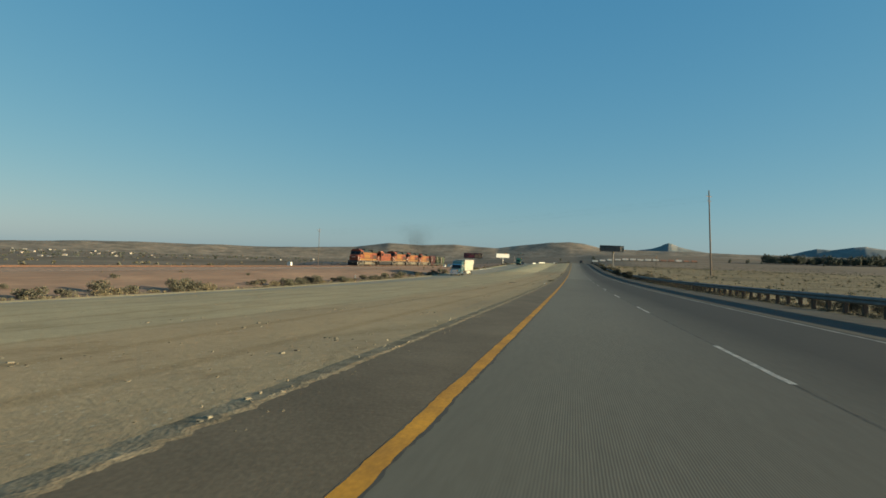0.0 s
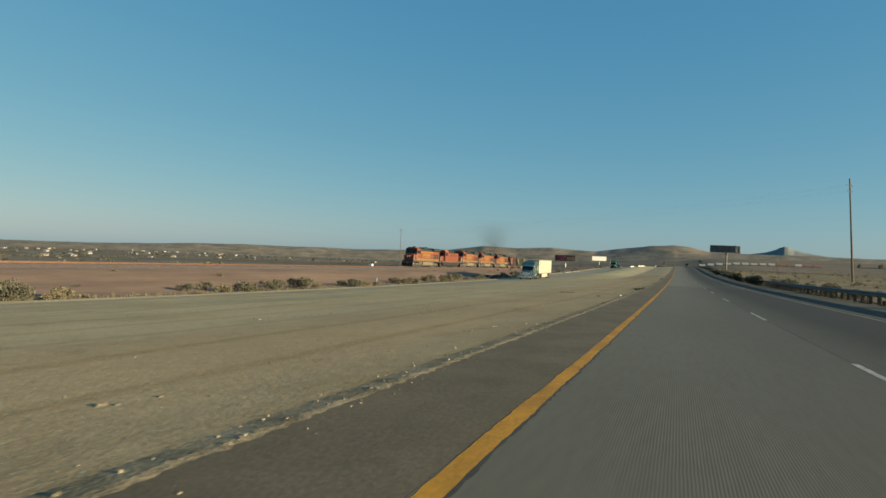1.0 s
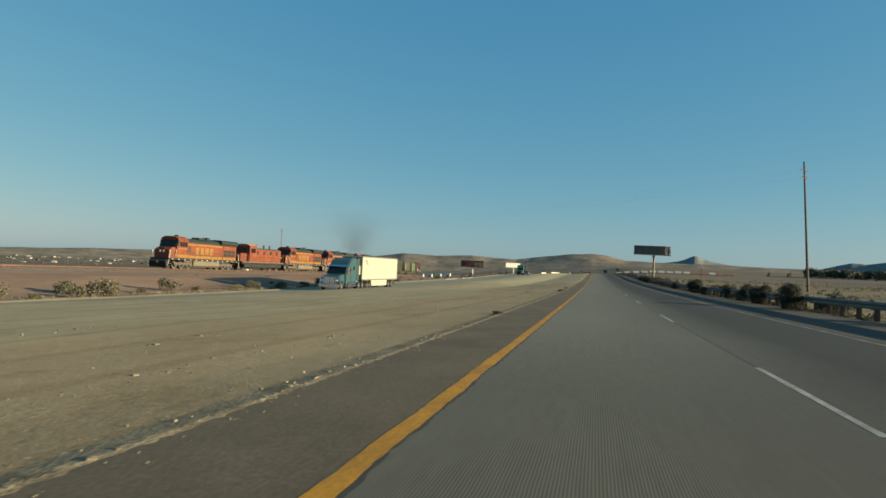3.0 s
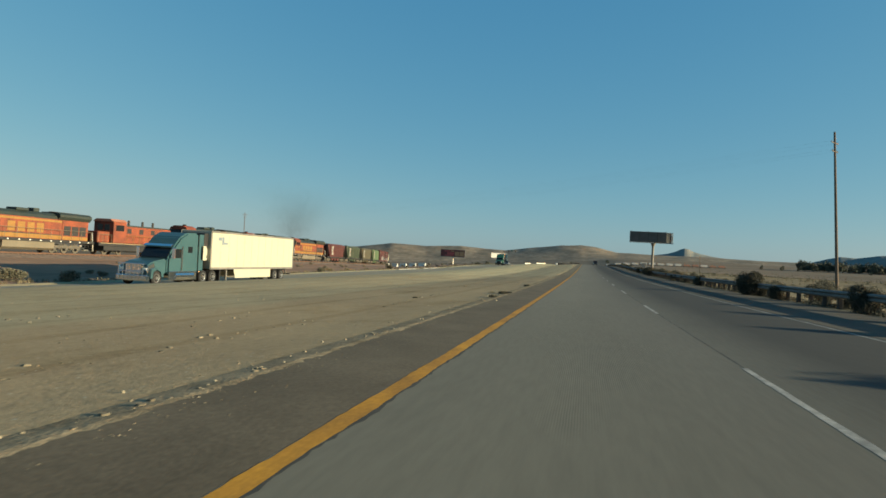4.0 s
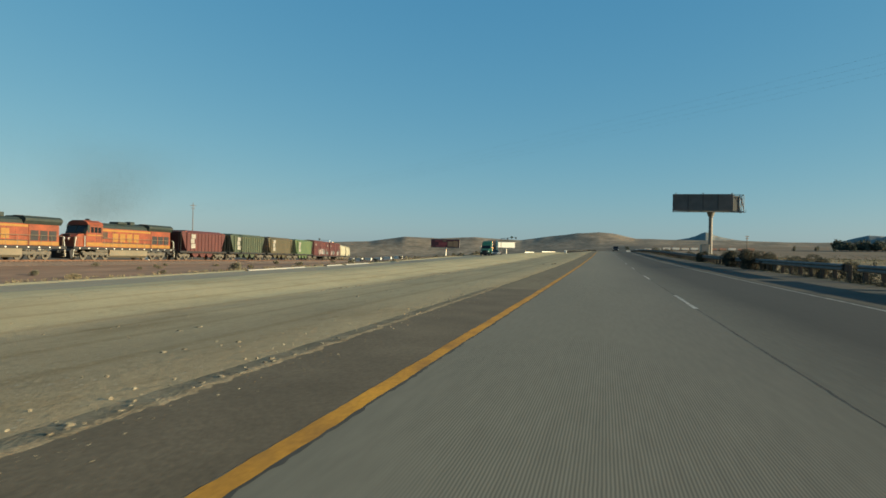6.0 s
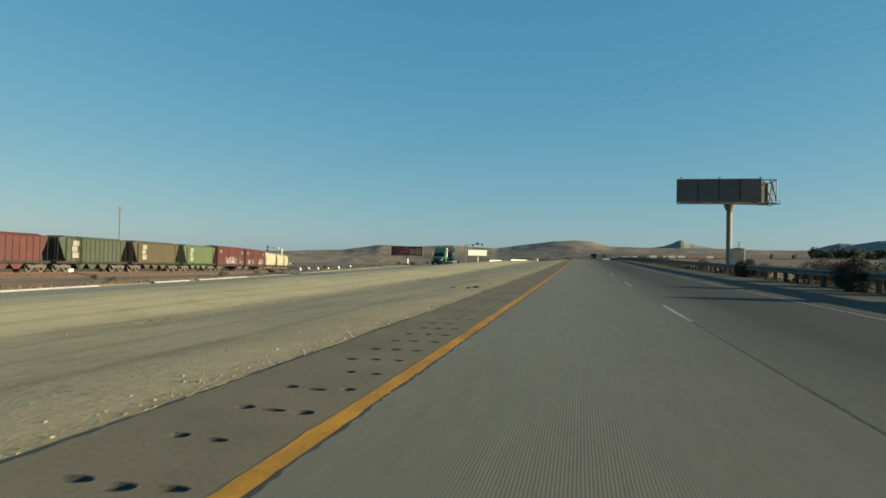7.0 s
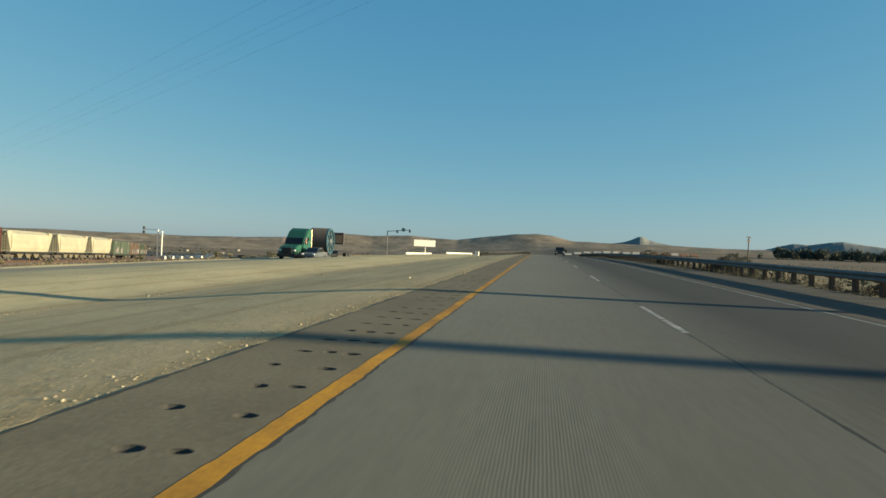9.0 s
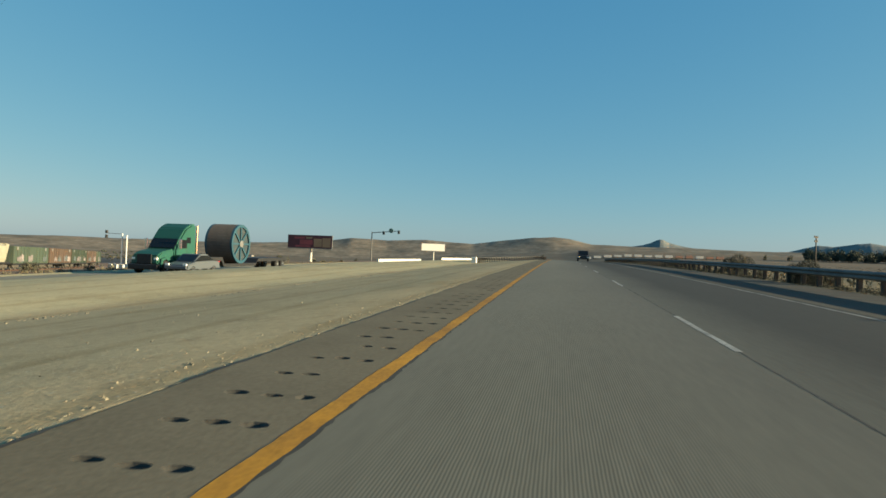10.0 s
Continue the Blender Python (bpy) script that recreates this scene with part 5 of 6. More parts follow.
bars("rail_post", [((10.55 + k * 1.46, 288.97, 7.70), (10.55 + k * 1.46, 288.97, 7.98)) for k in range(8)], 0.015, M_STEEL, cat)
for xk in (10.9, 14.8, 18.9):
    b = fresh()
    rod(b, (xk, 289.6, 10.4), (xk, 289.4, 10.52), 0.02, seg=6)
    rod(b, (xk - 0.13, 289.35, 10.53), (xk + 0.13, 289.35, 10.53), 0.05, seg=8)
    part("lamp", b, M_STEEL, bb, "small grey lamp on a bracket")


def far_billboard(label, x0, x1, y, z0, z1, mat, px, extra):
    t = thing("billboard", label, "billboard")
    b = fresh()
    box(b, (x0, y, z0), (x1, y + 0.5, z1), 0.03)
    f = part("face", b, M_FRAME, t)
    b = fresh()
    box(b, (x0 + 0.15, y - 0.03, z0 + 0.15), (x1 - 0.15, y, z1 - 0.15))
    sh = part("sheet", b, mat, f)
    b = fresh()
    rod(b, (px, y + 0.6, rest(px, y) - 0.3), (px, y + 0.6, z1 - 1.0), 0.4, seg=14)
    part("column", b, M_CONCW, t)
    b = fresh()
    box(b, (x0, y - 0.7, z0 - 0.2), (x1, y - 0.05, z0 - 0.1))
    part("catwalk", b, M_FRAME, t)
    for a, c, p, q, m in extra:
        b = fresh()
        box(b, (x0 + a, y - 0.045, z0 + p), (x0 + c, y - 0.03, z0 + q))
        part("print_block", b, m, sh, "plain printed shape")
    return t


MAROON = tone("maroon_print", (0.10, 0.035, 0.04))
PINK = tone("dull_red_print", (0.30, 0.07, 0.07))
TANP = tone("tan_print", (0.34, 0.22, 0.12))
far_billboard("dark maroon billboard with unreadable red and tan print", -83.7, -69.1, 500.0, 2.5, 6.6, MAROON, -76.2, ((2.2, 5.6, 2.9, 3.5, PINK), (4.0, 8.2, 1.1, 2.6, PINK), (2.5, 7.5, 0.4, 0.9, PINK), (8.6, 11.2, 0.5, 3.0, TANP), (11.4, 14.0, 0.4, 3.3, TANP), (6.0, 8.0, 3.0, 3.5, TANP)))
far_billboard("plain blank white billboard on a single post", -80.8, -66.4, 688.0, 4.0, 8.4, M_WHITEP, -73.2, ()).matrix_basis = Matrix.Translation((-73.6, 688, 0)) @ Matrix.Rotation(radians(24), 4, "Z") @ Matrix.Translation((73.6, -688, 0))


def pole_thing(name, label, x, y, z0, z1, r0, r1, arms, parent_mat=None):
    t = thing(name, label, "utility pole")
    b = fresh()
    rod(b, (x, y, z0 - 0.5), (x - 0.055 * (z1 - z0) * (1 if r0 > 0.3 else 0), y, z1), r0, r1, seg=12)
    part("shaft", b, M_WOOD, t)
    for z, half in arms:
        b = fresh()
        ux, uy = 0.6, 0.8
        m = Matrix.Translation((x - 0.055 * (z - z0) * (1 if r0 > 0.3 else 0), y, z)) @ Matrix.Rotation(math.atan2(uy, ux), 4, "Z") @ Matrix.Diagonal((2 * half, 0.12, 0.16, 1))
        bmesh.ops.create_cube(b, size=1.0, matrix=m)
        arm = part("crossarm", b, M_WOOD, t)
        for k in (-0.95, -0.5, 0.5, 0.95):
            b = fresh()
            p = m @ Vector((k / 2, 0, 0.5))
            rod(b, p, p + Vector((0, 0, 0.32)), 0.09, 0.05, seg=8)
            part("insulator", b, M_FRAME, arm)
    return t


pole_thing("utility_pole", "very tall slim brown wooden utility pole with two crossarms", 54.6, 282.4, rest(54.6, 282.4), 33.9, 0.36, 0.22, ((31.4, 2.1), (29.5, 1.7)))
pole_thing("utility_pole", "tall wooden utility pole with wide crossarm beyond the railway", -179.7, 443.2, rest(-179.7, 443.2), 20.2, 0.24, 0.14, ((18.9, 1.3), (17.6, 0.9)))
pole_thing("utility_pole", "short weathered utility pole with double crossarm in dry grass", 53.7, 457.0, rest(53.7, 457), 9.0, 0.18, 0.12, ((8.7, 1.2), (7.8, 0.9)))


def wire(a, b, sag, r=0.0065, n=40):
    bm = fresh()
    a, b = Vector(a), Vector(b)
    rings = []
    for i in range(n + 1):
        u = i / n
        p = a.lerp(b, u) - Vector((0, 0, 4 * sag * u * (1 - u)))
        rings.append([bm.verts.new(p + Vector((r * math.sin(k * 2.094) * 0.6, r * math.sin(k * 2.094) * 0.8, r * math.cos(k * 2.094)))) for k in range(3)])
    for p, q in zip(rings, rings[1:]):
        for k in range(3):
            bm.faces.new((p[k], p[(k + 1) % 3], q[(k + 1) % 3], q[k]))
    ob = link_mesh("power_line", bm, M_WIRE)
    return tagged(ob, "thin dark overhead power line crossing above the highway", "cable", "overhead power lines")


for off, z0, z1 in ((-1.9, 31.7, 18.4), (1.9, 31.7, 18.4), (-1.5, 29.8, 16.2), (1.5, 29.8, 16.2)):
    wire((52.9 + off * 0.6, 282.4 + off * 0.8, z0), (-179.7 + off * 0.9, 443.2 + off * 1.2, z1), 2.6)

# railway signal, relay hut, roadside cabinet
sg = thing("railway_signal", "railway signal with two black heads on a cantilever arm", "signal")
zb = rest(-133.4, 489)
b = fresh()
rod(b, (-133.4, 489, zb - 0.3), (-133.4, 489, 4.9), 0.22, seg=10)
part("mast", b, M_WHITEP, sg, "white mast")
b = fresh()
rod(b, (-133.4, 489, 4.75), (-139.2, 489, 4.9), 0.07, seg=6)
part("arm", b, M_FRAME, sg)
for z in (5.3, 3.9):
    b = fresh()
    rod(b, (-138.7, 488.8, z - 0.5), (-138.7, 488.8, z + 0.5), 0.42, seg=12)
    part("signal_head", b, M_BLACK, sg, "black signal head")
ps = fresh()
rod(ps, (-131.8, 489, rest(-131.8, 489) - 0.3), (-131.8, 489, 4.4), 0.22, seg=10)
tagged(link_mesh("white_post", ps, M_WHITEP), "plain tall white post beside the railway signal", "post")


def cabinet(name, label, x, y, w, d, h, mat, legs=False):
    t = thing(name, label, "cabinet")
    z = rest(x, y)
    b = fresh()
    box(b, (x - w / 2, y - d / 2, z - 0.1), (x + w / 2, y + d / 2, z + h), 0.03)
    part("body", b, mat, t)
    b = fresh()
    extrude(b, [(x - w / 2 - 0.06, z + h), (x, z + h + 0.12), (x + w / 2 + 0.06, z + h)], "y", y - d / 2 - 0.06, y + d / 2 + 0.06)
    part("roof", b, mat, t)
    b = fresh()
    box(b, (x - w * 0.38, y - d / 2 - 0.02, z + 0.15), (x + w * 0.38, y - d / 2, z + h - 0.15))
    part("door", b, mat, t)


cabinet("equipment_cabinet", "beige metal equipment cabinet behind the guardrail", 12.5, 270.2, 1.0, 0.8, 1.95, surface("beige_cabinet_paint", (0.33, 0.29, 0.23), 0.7, 0, 0.15, 1.5, 12.0))
cabinet("relay_hut", "small white railway relay hut beyond the track", -200.0, 440.0, 2.6, 2.6, 4.0, M_WHITEP)

mast = thing("traffic_signal_mast", "dark steel mast with long arm carrying small signal heads", "traffic signal")
zb = rest(-39.4, 441.6)
b = fresh()
rod(b, (-39.4, 441.6, zb - 0.3), (-39.4, 441.6, 6.4), 0.14, 0.1, seg=10)
part("pole", b, M_FRAME, mast)
b = fresh()
rod(b, (-39.4, 441.6, 6.2), (-33.4, 441.6, 6.75), 0.09, 0.06, seg=8)
part("arm", b, M_FRAME, mast)
for x, z in ((-36.8, 6.25), (-33.5, 6.5)):
    b = fresh()
    box(b, (x - 0.22, 441.4, z - 0.4), (x + 0.22, 441.75, z + 0.35), 0.04)
    part("signal_head", b, M_BLACK, mast)
b = fresh()
rod(b, (-35.2, 441.5, 6.75), (-35.2, 441.62, 6.75), 0.5, seg=16)
part("round_sign", b, tone("dull_green_sign", (0.12, 0.2, 0.16)), mast)


# ---- guardrails and barriers ----
def w_beam(path, z0):
    """A corrugated beam along a list of points, its corrugation facing the road."""
    prof = [(0.0, 0.0), (-0.08, 0.05), (-0.08, 0.10), (0.0, 0.155), (-0.08, 0.21), (-0.08, 0.26), (0.0, 0.31), (0.025, 0.31), (0.025, 0.0)]
    bm = fresh()
    rings = [[bm.verts.new((x + u, y, z + z0 + w)) for u, w in prof] for x, y, z in path]
    n = len(prof)
    for p, q in zip(rings, rings[1:]):
        for i in range(n):
            bm.faces.new((p[i], p[(i + 1) % n], q[(i + 1) % n], q[i]))
    bmesh.ops.recalc_face_normals(bm, faces=bm.faces)
    return bm


M_POST = surface("dark_timber_post", (0.055, 0.045, 0.036), 0.9, 0, 0.2, 2.0, 12.0)


def guardrail(label, f, y0, y1, gap, drop=0.0):
    g = thing("guardrail", label, "guardrail", kind="structure")
    ys = lines((y0, y1, gap))
    pts = [(f(y), y, road_z(y) + drop * (ground_z(f(y), y) - road_z(y))) for y in ys]
    part("beam", w_beam(pts, 0.47), M_STEEL, g, "galvanised corrugated beam")
    pb = fresh()
    box(pb, (0.16, -0.09, -0.5), (0.34, 0.09, 0.74), 0.01)
    first = part("post", pb, M_POST, g)
    kb = fresh()
    box(kb, (0.026, -0.09, 0.44), (0.155, 0.09, 0.78))
    block = part("spacer_block", kb, M_POST, g)
    for i, (x, y, z) in enumerate(pts):
        for src_ob, nm in ((first, "post"), (block, "spacer_block")):
            ob = src_ob if i == 0 else new(nm, src_ob.data)
            ob.parent = g
            ob.location = (x, y, z)
    return g


guardrail("weathered steel guardrail on timber posts along the outer shoulder", lambda y: 11.0, -30, 215, 1.9)
guardrail("weathered steel guardrail on timber posts along the outer shoulder", lambda y: 11.0, 216.9, 470, 1.9)
guardrail("steel guardrail with posts closing in on the inner shoulder", lambda y: -11.6 + 8.2 * smooth(400, 470, y), 400, 476, 1.9, 1.0)


def wall_block(label, x0, y0, x1, y1, h, name="concrete_barrier", mat=None, z=None, th=0.5):
    d = Vector((x1 - x0, y1 - y0, 0))
    bm = fresh()
    prof = [(-th / 2, -0.2), (-th / 2, 0.15), (-th / 4, 0.4), (-th / 5, h), (th / 5, h), (th / 4, 0.4), (th / 2, 0.15), (th / 2, -0.2)]
    extrude(bm, prof, "y", 0, d.length)
    ob = link_mesh(name, bm, mat or M_CONCW)
    zz = rest((x0 + x1) / 2, (y0 + y1) / 2) if z is None else z
    ob.matrix_world = Matrix.Translation((x0, y0, zz)) @ Matrix.Rotation(math.atan2(-d.x, d.y), 4, "Z")
    return tagged(ob, label, "barrier", "concrete barriers")


wall_block("long pale concrete bridge parapet", -24.2, 393, -24.2, 421, 0.85, z=0.32)
wall_block("long pale concrete bridge parapet", -22.4, 432, -20.6, 474, 0.85, z=0.62)
for k in range(6):
    x0, y0 = -106 + k * 6.3, 447 - k * 6.6
    wall_block("short white concrete block below the railway", x0, y0, x0 + 4.2, y0 - 4.4, 1.5, mat=M_WHITEP, th=1.0)
bm = fresh()
box(bm, (-12.1, 398.9, road_z(400) - 0.9), (-11.4, 399.9, road_z(400) + 0.1), 0.05)
tagged(link_mesh("crash_cushion", bm, M_WHITEP), "white crash cushion at the guardrail end", "barrier")

M_KERB = surface("dusty_kerb_concrete", (0.44, 0.40, 0.32), 0.9, 0, 0.15, 0.8, 10.0, 0.2)
# pale kerb strips along the far carriageway
for y0, y1 in ((244, 257), (263.5, 268.5), (270, 279)):
    bm = fresh()
    ys = lines((y0, y1, 3.0))
    rings = [[bm.verts.new((x, y, road_z(y) + z)) for x, z in ((-35.3, far_edge(y) - 0.25), (-35.2, far_edge(y) + 0.06), (-34.85, far_edge(y) + 0.06), (-34.5, far_edge(y) - 0.1))] for y in ys]
    for p, q in zip(rings, rings[1:]):
        for i in range(3):
            bm.faces.new((p[i], p[i + 1], q[i + 1], q[i]))
    bmesh.ops.recalc_face_normals(bm, faces=bm.faces)
    tagged(link_mesh("kerb", bm, M_KERB), "pale low kerb beside the far carriageway", "kerb", "kerbs", "structure")
mk = fresh()
box(mk, (-37.1, 108.0, rest(-37, 108) - 0.2), (-36.95, 108.06, rest(-37, 108) + 1.1))
tagged(link_mesh("marker_post", mk, M_WHITEP), "thin white roadside marker post among scrub", "post")

# ---- distant things ----
WC = tone("white_car_paint", (0.52, 0.50, 0.46))
OC = tone("orange_car_paint", (0.30, 0.16, 0.11))
for k in range(14):
    pale = k < 9 or k == 11
    t = thing("box_car", "far white box car of a distant parked train" if pale else "far orange box car of a distant parked train", "freight car", "cars of the distant train")
    x = 36 + k * 12.9
    y = 1175 + 0.12 * x
    b = fresh()
    box(b, (-4.6, -1.5, 1.1), (4.6, 1.5, 4.2 if k % 3 else 3.7), 0.05)
    part("body", b, WC if pale else OC, t)
    b = fresh()
    box(b, (-6.4, -1.3, 0.5), (6.4, 1.3, 1.1))
    part("underframe", b, M_BLACK, t)
    for sy in (-4.4, 4.4):
        b = fresh()
        box(b, (sy - 0.9, -1.1, 0.0), (sy + 0.9, 1.1, 0.5), 0.05)
        part("bogie", b, M_BOGIE, t)
    t.matrix_basis = pose(x, y, rest(x, y) + 0.1, 0, 0, 6.8)

M_HOUSE = surface("dusty_house_wall", (0.30, 0.27, 0.225), 0.9, 0, 0.1)
M_ROOFT = surface("grey_roof_sheet", (0.22, 0.2, 0.19), 0.8)
rnd = random.Random(11)
hb = fresh()
box(hb, (-6, -4.5, -1), (6, 4.5, 3.2))
rb = fresh()
extrude(rb, [(-5, 3.2), (0, 5.2), (5, 3.2)], "x", -6.5, 6.5)
house = thing("house", "tiny far white house on the desert plain", "house", "houses of the far town")
part("wall", hb, M_HOUSE, house)
part("roof", rb, M_ROOFT, house)
placed = []
for k in range(70):
    az = rnd.choice((rnd.uniform(-57, -38), rnd.uniform(-57, -38), rnd.uniform(-57, -22)))
    d = rnd.uniform(1000, 2300)
    placed.append((d * math.sin(radians(az)), 150 + d * math.cos(radians(az)), rnd.uniform(0, 180), rnd.uniform(0.35, 0.85)))

# ---- plants and stones ----
M_SAGE = surface("grey_green_sage", (0.100, 0.092, 0.060), 0.9, 0, 0.3, 2.0, 12.0, island=True)
M_DARKBUSH = surface("dark_scrub", (0.055, 0.052, 0.034), 0.9, 0, 0.3, 2.0, 12.0, island=True)
M_DRY = surface("dry_straw", (0.175, 0.143, 0.083), 0.9, 0, 0.25, 2.0, 12.0, island=True)
M_LEAF = surface("dark_tree_leaves", (0.07, 0.075, 0.05), 0.85, 0, 0.3, 0.5, 6.0, island=True)
M_STONE = surface("pale_stone", (0.25, 0.21, 0.14), 0.9, 0, 0.2, 3.0, 20.0, island=True)


def leaf_cloud(rnd, n, rx, ry, rz, size, low=0.05):
    """Verts and faces of n small blades in a lumpy dome."""
    verts, faces = [], []
    lumps = [(rnd.uniform(-0.6, 0.6), rnd.uniform(-0.6, 0.6), rnd.uniform(0.2, 0.8), rnd.uniform(0.35, 0.6)) for _ in range(7)]
    for _ in range(n):
        lx, ly, lz, lr = rnd.choice(lumps)
        d = Vector((rnd.gauss(0, 1), rnd.gauss(0, 1), rnd.gauss(0, 1))).normalized() * lr * rnd.uniform(0.6, 1.0)
        c = Vector(((lx + d.x) * rx, (ly + d.y) * ry, max(low, (lz + d.z * 0.8)) * rz))
        q = Euler((rnd.uniform(0, 6.3), rnd.uniform(0, 6.3), rnd.uniform(0, 6.3)))
        s = size * rnd.uniform(0.5, 1.3)
        i = len(verts)
        for p in ((-s, -s * 0.4, 0), (s, -s * 0.4, 0), (s * 0.7, s * 0.5, 0), (-s * 0.7, s * 0.5, 0)):
            v = Vector(p)
            v.rotate(q)
            verts.append(tuple(c + v))
        faces.append((i, i + 1, i + 2, i + 3))
    return verts, faces


def mesh_from(name, verts, faces, mat):
    me = bpy.data.meshes.new(name)
    me.from_pydata(verts, [], faces)
    me.materials.append(mat)
    return me


def shrub(name, label, seed, mat, w, h, n, size):
    rnd = random.Random(seed)
    t = thing(name, label, "shrub")
    v, f = leaf_cloud(rnd, n, w, w, h, size)
    ob = new("foliage", mesh_from("foliage", v, f, mat))
    ob.parent = t
    b = fresh()
    for _ in range(9):
        a = rnd.uniform(0, 6.28)
        rod(b, (0, 0, -0.05), (math.cos(a) * w * 0.6, math.sin(a) * w * 0.6, h * rnd.uniform(0.4, 0.8)), 0.025, 0.008, seg=4)
    part("woody_base", b, M_WOOD, t)
    return t


rnd = random.Random(4)
kinds = [shrub("shrub", "dry grey-green sagebrush on the brown bank", k, m, w, h, n, s) for k, (m, w, h, n, s) in enumerate(((M_SAGE, 0.9, 0.9, 900, 0.06), (M_SAGE, 0.7, 0.7, 800, 0.05), (M_DRY, 0.7, 0.6, 800, 0.05), (M_SAGE, 1.2, 1.1, 1200, 0.065)))]
dark = [shrub("shrub", "dark scrubby bush growing beside the guardrail", 10 + k, M_DARKBUSH, w, h, n, s) for k, (w, h, n, s) in enumerate(((0.7, 0.8, 5200, 0.022), (1.1, 1.2, 11000, 0.024), (0.5, 0.6, 3600, 0.018)))]


def put(src, x, y, k, z=None):
    ob = copy_thing(src, pose(0, 0, 0))
    ob.matrix_basis = pose(x, y, ground_z(x, y) - 0.03 if z is None else z, 0, 0, rnd.uniform(0, 360)) @ Matrix.Diagonal((k, k, k * rnd.uniform(0.8, 1.1), 1))
    return ob


for i, src_ob in enumerate(kinds + dark):
    x, y = (-37.5, 30.0 + 9 * i) if i < 4 else (12.6, 60 + 12 * i)
    src_ob.matrix_basis = pose(x, y, ground_z(x, y) - 0.03)
y = 18.0
while y < 235:
    for _ in range(rnd.choice((0, 1, 2, 3)) if y < 200 else rnd.choice((0, 0, 1))):
        put(rnd.choice(kinds), -36.2 - abs(rnd.gauss(0, 1.5)), y + rnd.uniform(-2, 2), rnd.uniform(0.5, 1.15))
    y += rnd.uniform(2.0, 5.0)
while y < 440:
    put(rnd.choice(kinds), -36.8 - abs(rnd.gauss(0, 3.0)), y, rnd.uniform(0.4, 0.9))
    y += rnd.uniform(5, 14)
for _ in range(40):
    yv = rnd.uniform(40, 330)
    put(rnd.choice(kinds), rnd.uniform(-55, -40), yv, rnd.uniform(0.25, 0.55))
y = 24.0
while y < 460:
    for _ in range(rnd.choice((0, 1, 1, 2))):
        xx = rnd.choice((rnd.uniform(11.4, 12.6), rnd.uniform(12, 16)))
        put(rnd.choice(dark), xx, y + rnd.uniform(-2, 2), rnd.uniform(0.4, 0.85))
    y += rnd.uniform(3.0, 7.0)
for xx, yv, k in ((12.2, 178, 0.6), (12.3, 251, 0.9), (12.2, 261, 0.8), (12.4, 247, 0.8), (12.0, 340, 1.0), (12.4, 230.3, 0.8), (12.1, 118, 0.8), (12.8, 252.5, 1.1), (13.6, 246, 1.2), (13.2, 240, 1.0), (14.2, 233, 1.2), (12.6, 221, 0.8), (13.0, 205, 0.9), (12.5, 160, 0.9), (12.6, 98, 1.0), (12.4, 320, 1.0), (12.9, 356, 1.1), (12.3, 379, 0.9)):
    put(dark[1], xx, yv, k)
# denser bushes before the guardrail: their long shadows cross the outer lane
thick = shrub("shrub", "dense dark bush growing over the guardrail", 14, M_DARKBUSH, 0.92, 1.25, 15000, 0.024)
for i, (xx, yv, k) in enumerate(((10.75, 131.2, 1.12), (10.8, 139.6, 1.02), (10.8, 145.2, 1.0), (10.9, 150.6, 0.88), (10.85, 162.0, 0.62), (10.75, 167.8, 1.2), (10.8, 189.0, 0.82), (10.9, 208.8, 0.62), (10.9, 234.7, 1.15), (10.9, 242.6, 1.05), (10.9, 261.3, 0.95))):
    ob = thick if i == 0 else copy_thing(thick, pose(0, 0, 0))
    ob.matrix_basis = pose(xx, yv, road_z(yv) - 0.06, 0, 0, 83 * i) @ Matrix.Diagonal((k, k, k, 1))

# field scrub, straw tufts and stones: beyond counting
rnd = random.Random(8)


def stuff(name, label, cat, verts, faces, mat):
    ob = new(name, mesh_from(name, verts, faces, mat))
    return tagged(ob, label, cat, kind="stuff")


def tufts(n, place, mat, name, label, hgt):
    vs, fs = [], []
    for _ in range(n):
        x, y = place()
        z = ground_z(x, y)
        k = rnd.uniform(0.5, 1.3)
        for _ in range(9):
            a = rnd.uniform(0, 6.28)
            lean = rnd.uniform(0.1, 0.7)
            wv = 0.02 * k
            h = hgt * k * rnd.uniform(0.6, 1.2)
            i = len(vs)
            cx, cy = x + rnd.uniform(-.1, .1) * k, y + rnd.uniform(-.1, .1) * k
            vs += [(cx - wv * math.sin(a), cy + wv * math.cos(a), z - 0.02), (cx + wv * math.sin(a), cy - wv * math.cos(a), z - 0.02), (cx + math.cos(a) * lean * h, cy + math.sin(a) * lean * h, z + h)]
            fs.append((i, i + 1, i + 2))
    return stuff(name, label, "grass", vs, fs, mat)


tufts(9000, lambda: (rnd.uniform(12.0, 130), rnd.uniform(10, 700)), M_DRY, "field_grass", "dry golden desert grass across the field", 0.38)
tufts(2500, lambda: (-36.2 - abs(rnd.gauss(0, 1.0)), rnd.uniform(5, 420)), M_DRY, "bank_straw", "dry straw at the foot of the bank", 0.22)


def scrub(n, place, mat, name, label, lo, hi, count=22, leaf=0.35):
    vs, fs = [], []
    for _ in range(n):
        x, y = place()
        k = rnd.uniform(lo, hi)
        v, f = leaf_cloud(rnd, count, k, k, k * 0.8, k * leaf)
        z = ground_z(x, y) - 0.1
        o = len(vs)
        vs += [(x + p[0], y + p[1], z + p[2]) for p in v]
        fs += [tuple(o + i for i in q) for q in f]
    return stuff(name, label, "scrub", vs, fs, mat)


